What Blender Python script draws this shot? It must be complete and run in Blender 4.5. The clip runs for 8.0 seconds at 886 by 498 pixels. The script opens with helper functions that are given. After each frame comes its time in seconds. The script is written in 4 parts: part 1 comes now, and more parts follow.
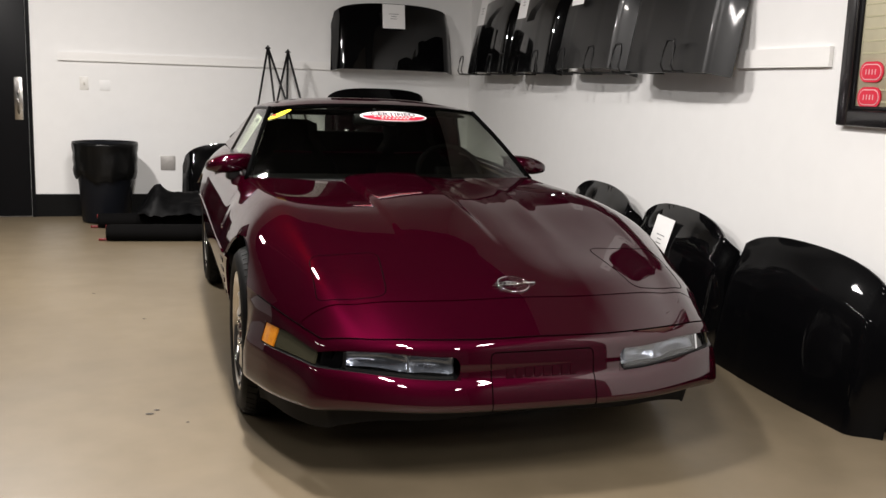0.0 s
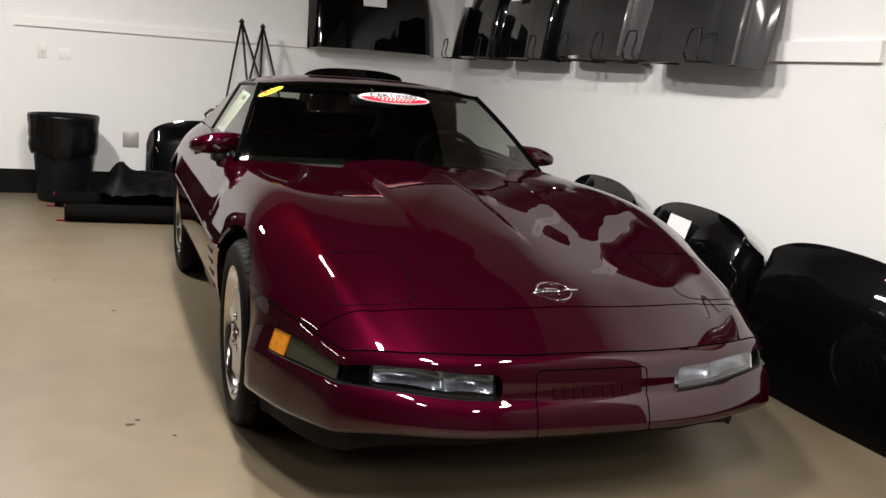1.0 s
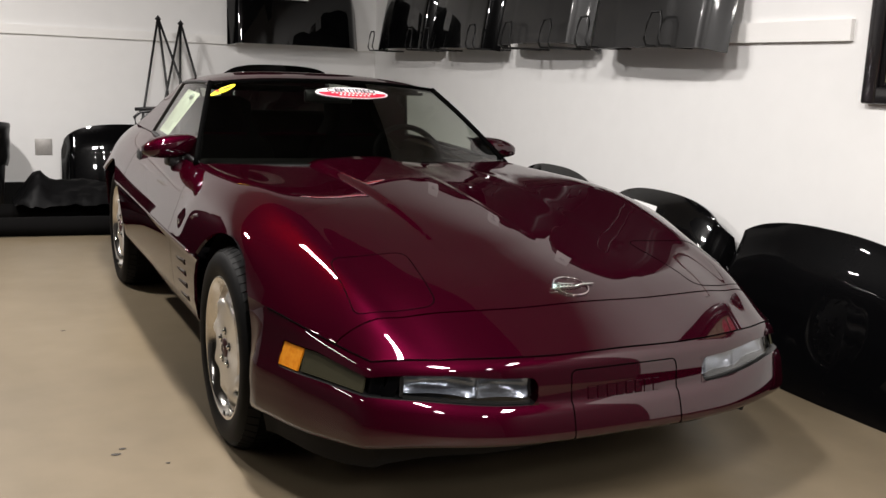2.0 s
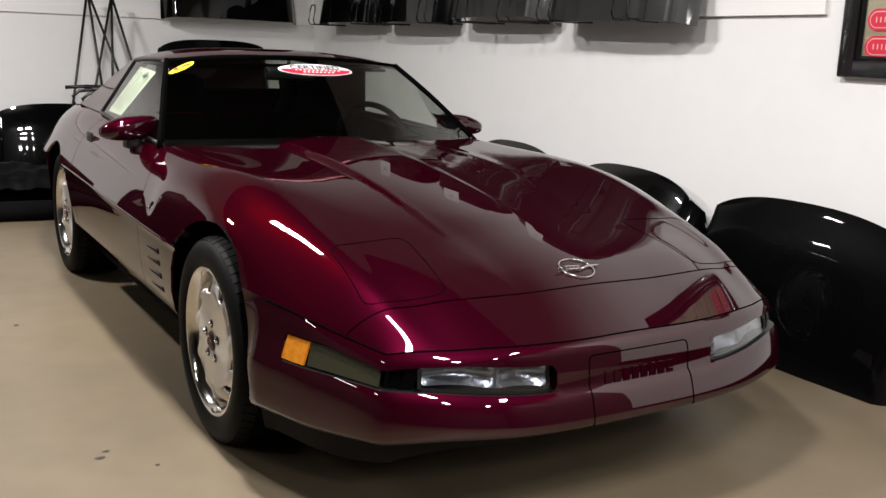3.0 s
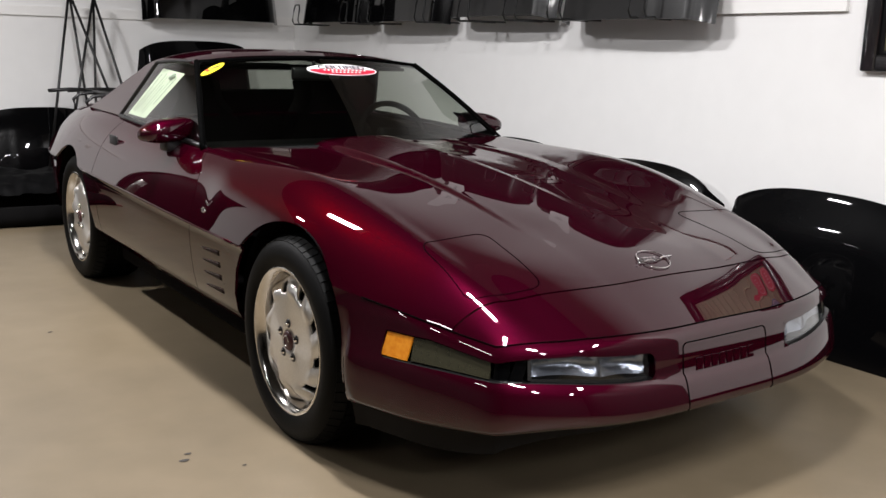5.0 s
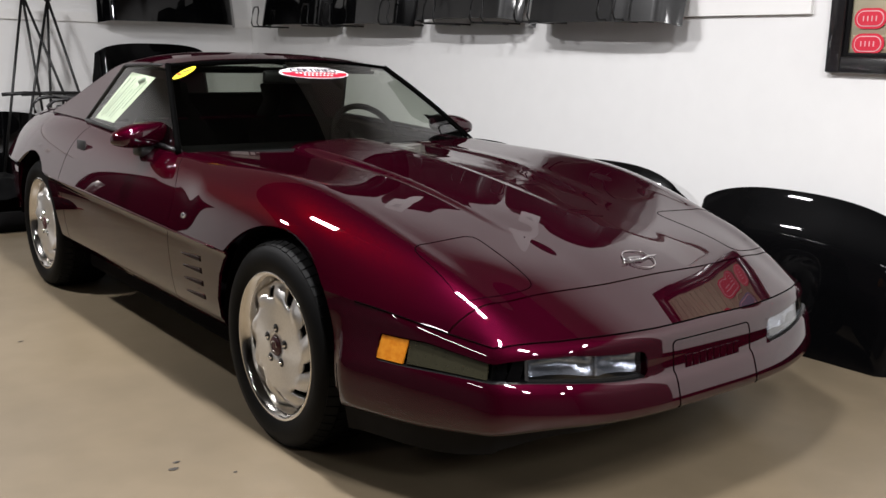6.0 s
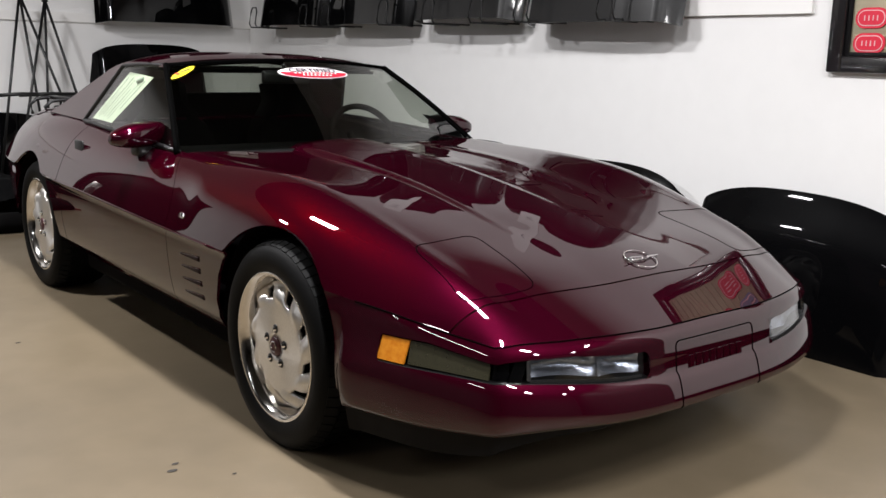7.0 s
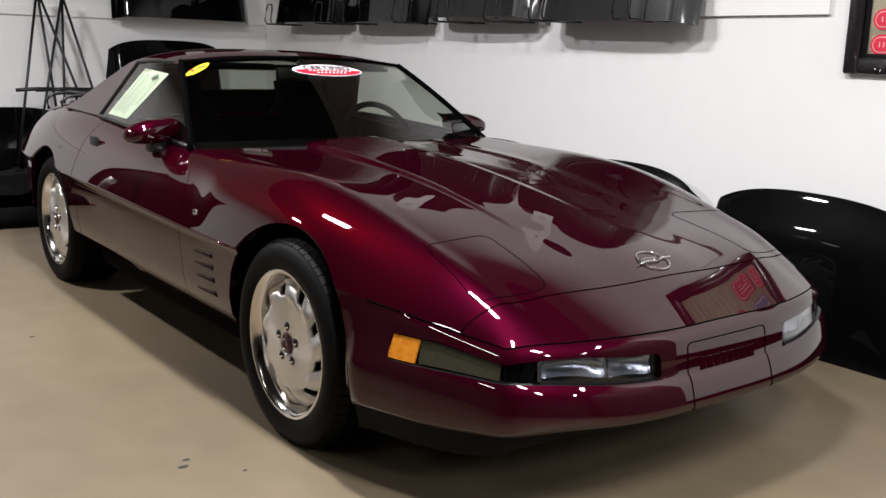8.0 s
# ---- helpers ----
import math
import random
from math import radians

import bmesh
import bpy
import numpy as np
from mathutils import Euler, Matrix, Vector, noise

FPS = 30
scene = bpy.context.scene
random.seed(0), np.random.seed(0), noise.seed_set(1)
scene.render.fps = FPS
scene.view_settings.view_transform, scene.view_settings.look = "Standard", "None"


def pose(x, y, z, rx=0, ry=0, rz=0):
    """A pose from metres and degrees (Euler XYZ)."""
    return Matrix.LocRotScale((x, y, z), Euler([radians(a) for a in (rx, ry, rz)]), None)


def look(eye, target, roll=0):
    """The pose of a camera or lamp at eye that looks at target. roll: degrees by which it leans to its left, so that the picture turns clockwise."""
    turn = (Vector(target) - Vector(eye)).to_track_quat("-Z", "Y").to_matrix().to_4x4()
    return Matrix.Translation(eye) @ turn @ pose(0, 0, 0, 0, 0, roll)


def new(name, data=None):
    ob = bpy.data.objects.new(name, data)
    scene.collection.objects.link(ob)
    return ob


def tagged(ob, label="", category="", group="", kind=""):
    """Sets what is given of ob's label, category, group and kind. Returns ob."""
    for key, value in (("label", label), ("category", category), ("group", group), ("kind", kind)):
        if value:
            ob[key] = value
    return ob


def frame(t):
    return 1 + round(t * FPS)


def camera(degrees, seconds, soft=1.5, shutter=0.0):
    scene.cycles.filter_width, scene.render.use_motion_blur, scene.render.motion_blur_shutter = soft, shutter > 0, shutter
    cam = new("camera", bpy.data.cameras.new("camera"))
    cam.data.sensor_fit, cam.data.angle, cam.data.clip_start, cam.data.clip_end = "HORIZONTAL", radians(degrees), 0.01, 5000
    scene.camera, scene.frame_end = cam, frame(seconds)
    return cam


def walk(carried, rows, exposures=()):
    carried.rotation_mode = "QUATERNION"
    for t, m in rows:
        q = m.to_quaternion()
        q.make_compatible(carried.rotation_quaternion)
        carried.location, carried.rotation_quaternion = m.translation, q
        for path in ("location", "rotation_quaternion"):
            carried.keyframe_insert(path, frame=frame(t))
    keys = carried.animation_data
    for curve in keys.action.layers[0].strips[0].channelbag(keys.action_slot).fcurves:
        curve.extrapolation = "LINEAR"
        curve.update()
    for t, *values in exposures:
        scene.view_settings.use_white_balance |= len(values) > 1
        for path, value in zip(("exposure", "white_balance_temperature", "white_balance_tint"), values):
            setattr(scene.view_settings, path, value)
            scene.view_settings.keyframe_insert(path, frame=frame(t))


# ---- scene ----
cam = camera(50.0, 8.0)
PATH = [
    (0, (-1.171, -3.614, 1.263), (-0.582, -1.733, 0.924), 1.9),
    (0.5, (-1.233, -3.353, 1.238), (-0.574, -1.5, 0.869), 1.6),
    (1, (-1.307, -3.18, 1.227), (-0.614, -1.339, 0.866), 4.2),
    (1.5, (-1.451, -3.052, 1.212), (-0.645, -1.255, 0.865), 2.4),
    (2.8, (-1.673, -2.751, 1.195), (-0.685, -1.059, 0.792), 3.2),
    (3, (-1.712, -2.722, 1.203), (-0.682, -1.058, 0.793), 2.1),
    (3.5, (-1.825, -2.657, 1.202), (-0.708, -1.05, 0.789), 0.7),
    (4, (-1.924, -2.629, 1.192), (-0.844, -0.993, 0.795), 1.6),
    (5.5, (-2.141, -2.503, 1.194), (-0.959, -0.943, 0.782), 1.4),
    (6, (-2.18, -2.483, 1.196), (-0.96, -0.951, 0.792), 1.4),
    (6.5, (-2.185, -2.475, 1.191), (-0.951, -0.952, 0.794), 1.8),
    (7, (-2.177, -2.464, 1.186), (-0.952, -0.934, 0.786), 1.4),
    (7.5, (-2.175, -2.46, 1.188), (-0.966, -0.918, 0.786), 1.9),
    (8, (-2.172, -2.464, 1.191), (-0.97, -0.918, 0.785), 1.8),
]
# the clip's camera turns slightly cooler and brighter on the way
LOOKS = [(0, 0.05, 6850, 12), (1.5, 0.03, 6850, 12), (3, 0.05, 6680, 12), (4, 0.06, 6560, 12), (7, 0.06, 6450, 12), (8, 0.06, 6450, 12)]
walk(cam, [(t, look(eye, target, roll)) for t, eye, target, roll in PATH], LOOKS)

# ---- light ----
world = bpy.data.worlds.new("dark_hall")
scene.world = world
world.use_nodes = True
world.node_tree.nodes["Background"].inputs[0].default_value = (0.5, 0.5, 0.55, 1)
world.node_tree.nodes["Background"].inputs[1].default_value = 0.0

CEIL = 4.0
LAMP_Z = 2.98
LAMP_POWER = 80


# ---- materials ----
def material(name, colour, rough=0.5, metal=0.0, grain=None, grain_scale=40.0, grain_amount=0.25, stain=0.0,
             stain_scale=1.5, bump=0.0, coat=0.0, coat_rough=0.03, spec=0.5, rough_var=0.0):
    """A procedural surface: colour varied at two scales, with bump and gloss variation."""
    m = bpy.data.materials.new(name)
    m.use_nodes = True
    nt = m.node_tree
    b = nt.nodes["Principled BSDF"]
    b.inputs["Roughness"].default_value = rough
    b.inputs["Metallic"].default_value = metal
    b.inputs["Coat Weight"].default_value = coat
    b.inputs["Coat Roughness"].default_value = coat_rough
    b.inputs["Specular IOR Level"].default_value = spec
    tc = nt.nodes.new("ShaderNodeTexCoord")
    fine = nt.nodes.new("ShaderNodeTexNoise")
    fine.inputs["Scale"].default_value = grain_scale
    fine.inputs["Detail"].default_value = 4
    nt.links.new(tc.outputs["Object"], fine.inputs["Vector"])
    big = nt.nodes.new("ShaderNodeTexNoise")
    big.inputs["Scale"].default_value = stain_scale
    big.inputs["Detail"].default_value = 5
    nt.links.new(tc.outputs["Object"], big.inputs["Vector"])
    mix = nt.nodes.new("ShaderNodeMix")
    mix.data_type = "RGBA"
    mix.inputs["A"].default_value = (*colour, 1)
    g = grain if grain else tuple(c * 0.6 for c in colour)
    mix.inputs["B"].default_value = (*g, 1)
    ramp = nt.nodes.new("ShaderNodeMapRange")
    ramp.inputs["From Min"].default_value = 0.35
    ramp.inputs["From Max"].default_value = 0.7
    ramp.inputs["To Max"].default_value = grain_amount
    nt.links.new(fine.outputs["Fac"], ramp.inputs["Value"])
    nt.links.new(ramp.outputs["Result"], mix.inputs["Factor"])
    last = mix.outputs["Result"]
    if stain:
        mix2 = nt.nodes.new("ShaderNodeMix")
        mix2.data_type = "RGBA"
        mix2.inputs["B"].default_value = (*[c * 0.5 for c in colour], 1)
        r2 = nt.nodes.new("ShaderNodeMapRange")
        r2.inputs["From Min"].default_value = 0.42
        r2.inputs["From Max"].default_value = 0.75
        r2.inputs["To Max"].default_value = stain
        nt.links.new(big.outputs["Fac"], r2.inputs["Value"])
        nt.links.new(r2.outputs["Result"], mix2.inputs["Factor"])
        nt.links.new(last, mix2.inputs["A"])
        last = mix2.outputs["Result"]
    nt.links.new(last, b.inputs["Base Color"])
    if rough_var:
        r3 = nt.nodes.new("ShaderNodeMapRange")
        r3.inputs["To Min"].default_value = max(0.02, rough - rough_var)
        r3.inputs["To Max"].default_value = rough + rough_var
        nt.links.new(big.outputs["Fac"], r3.inputs["Value"])
        nt.links.new(r3.outputs["Result"], b.inputs["Roughness"])
    if bump:
        bp = nt.nodes.new("ShaderNodeBump")
        bp.inputs["Strength"].default_value = bump
        bp.inputs["Distance"].default_value = 0.002
        nt.links.new(fine.outputs["Fac"], bp.inputs["Height"])
        nt.links.new(bp.outputs["Normal"], b.inputs["Normal"])
    return m


def pane_material(name, tint, gloss=0.07):
    """Thin glass: clear through, glossy by Fresnel."""
    m = bpy.data.materials.new(name)
    m.use_nodes = True
    nt = m.node_tree
    nt.nodes.remove(nt.nodes["Principled BSDF"])
    t = nt.nodes.new("ShaderNodeBsdfTransparent")
    t.inputs[0].default_value = (*tint, 1)
    g = nt.nodes.new("ShaderNodeBsdfGlossy")
    g.inputs["Roughness"].default_value = 0.02
    f = nt.nodes.new("ShaderNodeLayerWeight")
    f.inputs["Blend"].default_value = 0.5
    p = nt.nodes.new("ShaderNodeMath")
    p.operation = "POWER"
    p.inputs[1].default_value = 4.0
    nt.links.new(f.outputs["Facing"], p.inputs[0])
    q = nt.nodes.new("ShaderNodeMapRange")
    q.inputs["To Min"].default_value = gloss
    nt.links.new(p.outputs[0], q.inputs["Value"])
    x = nt.nodes.new("ShaderNodeMixShader")
    nt.links.new(q.outputs["Result"], x.inputs[0])
    nt.links.new(t.outputs[0], x.inputs[1])
    nt.links.new(g.outputs[0], x.inputs[2])
    nt.links.new(x.outputs[0], nt.nodes["Material Output"].inputs["Surface"])
    return m


WALL = material("white_wall_paint", (0.79, 0.785, 0.775), 0.55, grain_scale=9, grain_amount=0.05, stain=0.06, stain_scale=0.9, bump=0.12)
DARKWALL = material("unseen_wall_dark", (0.05, 0.047, 0.045), 0.6, grain_scale=9, stain=0.2)
RAILP = material("white_rail_paint", (0.82, 0.81, 0.79), 0.4, grain_scale=12, grain_amount=0.05)
FLOOR = material("sealed_concrete", (0.170, 0.133, 0.086), 0.42, grain=(0.118, 0.092, 0.056), grain_scale=6, grain_amount=0.40, stain=0.42,
                 stain_scale=1.1, bump=0.04, rough_var=0.12)
CEILING = material("dark_ceiling_paint", (0.03, 0.028, 0.027), 0.8, grain_scale=5, stain=0.3)
BASEB = material("black_rubber_skirting", (0.004, 0.004, 0.004), 0.5, grain_scale=30, stain=0.2, spec=0.12)
DOORP = material("black_door_paint", (0.004, 0.004, 0.0048), 0.4, grain_scale=25, stain=0.2, spec=0.10)
STEEL = material("brushed_steel", (0.62, 0.60, 0.57), 0.25, 1.0, grain_scale=60, bump=0.05)
CHROME = material("chrome", (0.85, 0.85, 0.86), 0.06, 1.0, grain_scale=80, grain_amount=0.1)
ALLOY = material("polished_alloy", (0.72, 0.69, 0.65), 0.13, 1.0, grain_scale=120, grain_amount=0.15, bump=0.02)
ALLOY_FACE = material("machined_alloy_face", (0.74, 0.72, 0.69), 0.38, 0.85, grain_scale=150, grain_amount=0.2)
TURNED = ALLOY_FACE.node_tree.nodes.new("ShaderNodeTangent")
TURNED.direction_type, TURNED.axis = "RADIAL", "X"
ALLOY_FACE.node_tree.links.new(TURNED.outputs[0], ALLOY_FACE.node_tree.nodes["Principled BSDF"].inputs["Tangent"])
ALLOY_FACE.node_tree.nodes["Principled BSDF"].inputs["Anisotropic"].default_value = 0.75
PAINT = material("ruby_metallic_paint", (0.026, 0.0006, 0.0050), 0.42, 0.6, grain=(0.038, 0.0010, 0.0085), grain_scale=900, grain_amount=0.5,
                 coat=1.0, coat_rough=0.008, spec=0.0)
PAINT.node_tree.nodes["Principled BSDF"].inputs["Specular Tint"].default_value = (0.22, 0.006, 0.035, 1)
PAINT.node_tree.nodes["Principled BSDF"].inputs["Coat IOR"].default_value = 1.60
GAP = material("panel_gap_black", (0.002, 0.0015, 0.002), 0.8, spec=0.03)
RUBBER = material("tyre_rubber", (0.0018, 0.0018, 0.0018), 0.6, grain_scale=60, stain=0.3, bump=0.15, spec=0.10)
PILLAR = material("black_pillar_trim", (0.0008, 0.0008, 0.0008), 0.7, spec=0.01)
DAM = material("dull_black_rubber", (0.006, 0.0055, 0.006), 0.7, grain_scale=60, spec=0.15, stain=0.3)
TRIMB = material("black_trim_plastic", (0.005, 0.005, 0.0055), 0.4, grain_scale=90, bump=0.1)
GLOSSB = material("gloss_black_paint", (0.0014, 0.0014, 0.0017), 0.2, spec=0.03, coat=1.0, coat_rough=0.02, grain_scale=30, stain=0.2, stain_scale=3)
# lighter base colour holds the grey that the hung panels reflect
HUNGB = material("black_panel_grey_sheen", (0.0075, 0.0074, 0.0077), 0.36, coat=0.2, coat_rough=0.06, spec=0.3, grain_scale=30, stain=0.3, stain_scale=3)
SATINB = material("satin_black_panel", (0.006, 0.006, 0.0065), 0.4, coat=0.25, coat_rough=0.05, spec=0.10, grain_scale=30, stain=0.3, stain_scale=3)
PANELB = material("sheen_black_panel", (0.0013, 0.0013, 0.0016), 0.4, coat=0.25, coat_rough=0.03, grain_scale=30, stain=0.2, stain_scale=3, spec=0.02)
LEATHER = material("black_leather", (0.0012, 0.0011, 0.0011), 0.7, grain_scale=120, bump=0.3, spec=0.04)
AMBER = material("amber_lens", (0.55, 0.17, 0.009), 0.2, coat=1.0, grain_scale=60, grain=(0.75, 0.32, 0.03), grain_amount=0.6, bump=0.2)
SMOKE = material("smoked_reflector_lens", (0.034, 0.032, 0.019), 0.22, coat=0.8, grain_scale=60, bump=0.1)
REFLECT = material("lamp_reflector", (0.36, 0.37, 0.40), 0.2, 0.75, grain_scale=60, grain=(0.2, 0.2, 0.23), grain_amount=0.7, bump=0.9)
LENS = pane_material("clear_lamp_lens", (0.92, 0.94, 0.96))
PAPER = material("white_paper", (0.82, 0.81, 0.80), 0.7, grain_scale=30, grain_amount=0.05)
INK = material("grey_print", (0.10, 0.10, 0.11), 0.7)
STICKERPAPER = material("pale_green_paper", (0.70, 0.78, 0.62), 0.7, grain_scale=30, grain_amount=0.05)
YELLOW = material("yellow_decal", (0.85, 0.70, 0.02), 0.4, grain_scale=30, grain_amount=0.05)
REDDECAL = material("red_decal", (0.60, 0.012, 0.04), 0.4, grain_scale=30, grain_amount=0.1)
WHITEDECAL = material("white_decal", (0.85, 0.84, 0.84), 0.4, grain_scale=30, grain_amount=0.05)
WINDSCREEN = pane_material("windscreen_glass", (0.68, 0.72, 0.67), 0.125)
SIDEGLASS = pane_material("side_glass", (0.85, 0.885, 0.83))
BAG = material("black_bin_bag", (0.003, 0.003, 0.003), 0.32, grain_scale=16, bump=1.0, spec=0.25)
BIN = material("grey_bin_plastic", (0.006, 0.007, 0.010), 0.45, spec=0.2, grain_scale=40, stain=0.3, bump=0.1)
COVER = material("dull_black_sheeting", (0.0025, 0.0025, 0.0028), 0.5, grain_scale=16, bump=0.8, spec=0.10)
FABRIC = material("black_mat_fabric", (0.004, 0.0038, 0.0038), 0.9, grain_scale=200, bump=0.5, spec=0.05)
REDTIP = material("red_plastic_cap", (0.15, 0.010, 0.011), 0.35)
PLASTICW = material("ivory_plate_plastic", (0.62, 0.59, 0.54), 0.4, grain_scale=30, grain_amount=0.05)
GREYPLATE = material("grey_steel_plate", (0.42, 0.40, 0.38), 0.4, 0.3, grain_scale=40)
FRAMEP = material("black_picture_frame", (0.010, 0.009, 0.010), 0.25, grain_scale=50, coat=0.4)
CREAM = material("cream_mount_board", (0.62, 0.57, 0.40), 0.7, grain_scale=14, grain_amount=0.25, stain=0.2, stain_scale=6)
LAMPWHITE = material("lamp_housing_white", (0.7, 0.7, 0.7), 0.5)


# ---- mesh helpers ----
def hermite(keys):
    """A smooth curve through (u, v) keys, without overshoot."""
    k = np.array(keys, float)
    u, v = k[:, 0], k[:, 1]
    h, d = np.diff(u), np.diff(v) / np.diff(u)
    m = np.zeros(len(u))
    for i in range(1, len(u) - 1):
        if d[i - 1] * d[i] > 0:
            w1, w2 = 2 * h[i] + h[i - 1], h[i] + 2 * h[i - 1]
            m[i] = (w1 + w2) / (w1 / d[i - 1] + w2 / d[i])
    m[0], m[-1] = d[0], d[-1]

    def at(x):
        i = int(min(max(np.searchsorted(u, x) - 1, 0), len(u) - 2))
        t = min(max((x - u[i]) / h[i], 0.0), 1.0)
        a, b = 2 * t**3 - 3 * t**2 + 1, t**3 - 2 * t**2 + t
        return float(a * v[i] + b * h[i] * m[i] + (1 - a) * v[i + 1] + (t**3 - t**2) * h[i] * m[i + 1])

    return at


def soft(keys, sigma=0.08):
    """A hermite curve evened out along its length."""
    f, lo, hi = hermite(keys), keys[0][0], keys[-1][0]

    def far(x):
        if x < lo:
            return 2 * f(lo) - f(2 * lo - x)
        if x > hi:
            return 2 * f(hi) - f(2 * hi - x)
        return f(x)

    us = np.linspace(lo, hi, 300)
    off = np.linspace(-2.4, 2.4, 25)
    w = np.exp(-0.5 * off**2)
    tab = np.array([sum(a * far(u + sigma * o) for a, o in zip(w, off)) for u in us]) / w.sum()
    return lambda x: float(np.interp(x, us, tab))


def smooth(a, b, x):
    t = min(max((x - a) / (b - a), 0.0), 1.0)
    return t * t * (3 - 2 * t)


def mesh_from(name, verts, faces, mat, flat=False):
    me = bpy.data.meshes.new(name)
    me.from_pydata([tuple(v) for v in verts], [], faces)
    me.materials.append(mat)
    bm = bmesh.new()
    bm.from_mesh(me)
    bmesh.ops.recalc_face_normals(bm, faces=bm.faces)
    bm.to_mesh(me)
    bm.free()
    if not flat:
        me.polygons.foreach_set("use_smooth", [True] * len(me.polygons))
    return me


def link(name, me, parent=None, label="", m=None):
    ob = new(name, me)
    if m is not None:
        ob.matrix_basis = m
    if parent is not None:
        ob.parent = parent
    if label:
        ob["label"] = label
    return ob


def part(name, bm, mat, parent=None, label="", flat=False, m=None):
    """Links a bmesh as one mesh object under a thing or a part."""
    me = bpy.data.meshes.new(name)
    bmesh.ops.recalc_face_normals(bm, faces=bm.faces)
    bm.to_mesh(me)
    bm.free()
    me.materials.append(mat)
    if not flat:
        me.polygons.foreach_set("use_smooth", [True] * len(me.polygons))
    return link(name, me, parent, label, m)


def grid_faces(n, m, keep=None, off=0):
    return [(off + i * m + j, off + i * m + j + 1, off + (i + 1) * m + j + 1, off + (i + 1) * m + j)
            for i in range(n - 1) for j in range(m - 1) if keep is None or keep(i, j)]


def sheet(name, rows, mat, parent=None, label="", thick=0.0, keep=None, away=(0, 1.2, 0.35)):
    """A skin through rows of points; thick turns it into a shell, inwards."""
    n, m = len(rows), len(rows[0])
    assert all(len(r) == m for r in rows), name
    me = mesh_from(name, [p for r in rows for p in r], grid_faces(n, m, keep), mat)
    ref = Vector(away)
    if sum((Vector(f.center) - ref).dot(f.normal) * f.area for f in me.polygons) < 0:
        me.flip_normals()
    ob = link(name, me, parent, label)
    if thick:
        s = ob.modifiers.new("shell", "SOLIDIFY")
        s.thickness, s.offset = thick, -1
        e = ob.modifiers.new("rim", "EDGE_SPLIT")
        e.split_angle = math.radians(70)
    return ob


def both(name, rows, mat, parent, label="", thick=0.0, keep=None):
    """A skin on the car's one side and its mirror image on the other."""
    out = []
    for s in (-1, 1):
        r = [[(s * x, y, z) for x, y, z in row] for row in rows]
        if s > 0:
            r = [row[::-1] for row in r]
            k = None if keep is None else (lambda i, j, m=len(r[0]): keep(i, m - 2 - j))
        else:
            k = keep
        out.append(sheet(name, r, mat, parent, label, thick, k))
    return out


def box_bm(x0, x1, y0, y1, z0, z1, bevel=0.0, seg=2, bm=None):
    bm = bm or bmesh.new()
    r = bmesh.ops.create_cube(bm, size=1, matrix=Matrix.Translation(((x0 + x1) / 2, (y0 + y1) / 2, (z0 + z1) / 2))
                              @ Matrix.Diagonal((x1 - x0, y1 - y0, z1 - z0, 1)))
    if bevel:
        es = list({e for v in r["verts"] for e in v.link_edges})
        bmesh.ops.bevel(bm, geom=es, offset=bevel, segments=seg, affect="EDGES", profile=0.5)
    return bm


def tube_bm(points, radius, sides=8, bm=None, closed=False):
    """A round bar along points."""
    bm = bm or bmesh.new()
    pts = [Vector(p) for p in points]
    rings = []
    n = len(pts)
    for i, p in enumerate(pts):
        a = pts[(i - 1) % n] if closed or i > 0 else p
        b = pts[(i + 1) % n] if closed or i < n - 1 else p
        d = (b - a).normalized()
        side = d.cross(Vector((0, 0, 1)))
        if side.length < 0.1:
            side = d.cross(Vector((0, 1, 0)))
        side.normalize()
        up = side.cross(d)
        rings.append([bm.verts.new(p + radius * (math.cos(t) * side + math.sin(t) * up))
                      for t in (2 * math.pi * k / sides for k in range(sides))])
    for i in range(n if closed else n - 1):
        a, b = rings[i], rings[(i + 1) % n]
        for k in range(sides):
            bm.faces.new((a[k], a[(k + 1) % sides], b[(k + 1) % sides], b[k]))
    if not closed:
        bm.faces.new(rings[0][::-1])
        bm.faces.new(rings[-1])
    return bm


def lathe_bm(profile, steps=48, axis="z", bm=None):
    """A turned shape from (radius, height) pairs."""
    bm = bm or bmesh.new()
    rings = []
    for k in range(steps):
        t = 2 * math.pi * k / steps
        c, s = math.cos(t), math.sin(t)
        ring = []
        for r, h in profile:
            v = (r * c, r * s, h) if axis == "z" else (h, r * c, r * s)
            ring.append(bm.verts.new(v))
        rings.append(ring)
    for k in range(steps):
        a, b = rings[k], rings[(k + 1) % steps]
        for i in range(len(profile) - 1):
            bm.faces.new((a[i], b[i], b[i + 1], a[i + 1]))
    return bm


def thing(name, m, label, category, group=""):
    ob = new(name)
    ob.matrix_basis = m
    ob.empty_display_size = 0.1
    return tagged(ob, label, category, group)


# ---- the room ----
YB = 5.43


def wall_x(y):
    """The long wall runs slightly askew to the car."""
    return 1.569 + 0.054 * (y + 0.224)


ASKEW = -math.degrees(math.atan(0.054))
XL, YF = -7.0, -9.0


def slab(name, corners, z0, z1, mat, label, category):
    bm = bmesh.new()
    low = [bm.verts.new((x, y, z0)) for x, y in corners]
    high = [bm.verts.new((x, y, z1)) for x, y in corners]
    bm.faces.new(low[::-1])
    bm.faces.new(high)
    n = len(corners)
    for i in range(n):
        bm.faces.new((low[i], low[(i + 1) % n], high[(i + 1) % n], high[i]))
    return tagged(part(name, bm, mat, flat=True), label, category, kind="structure")


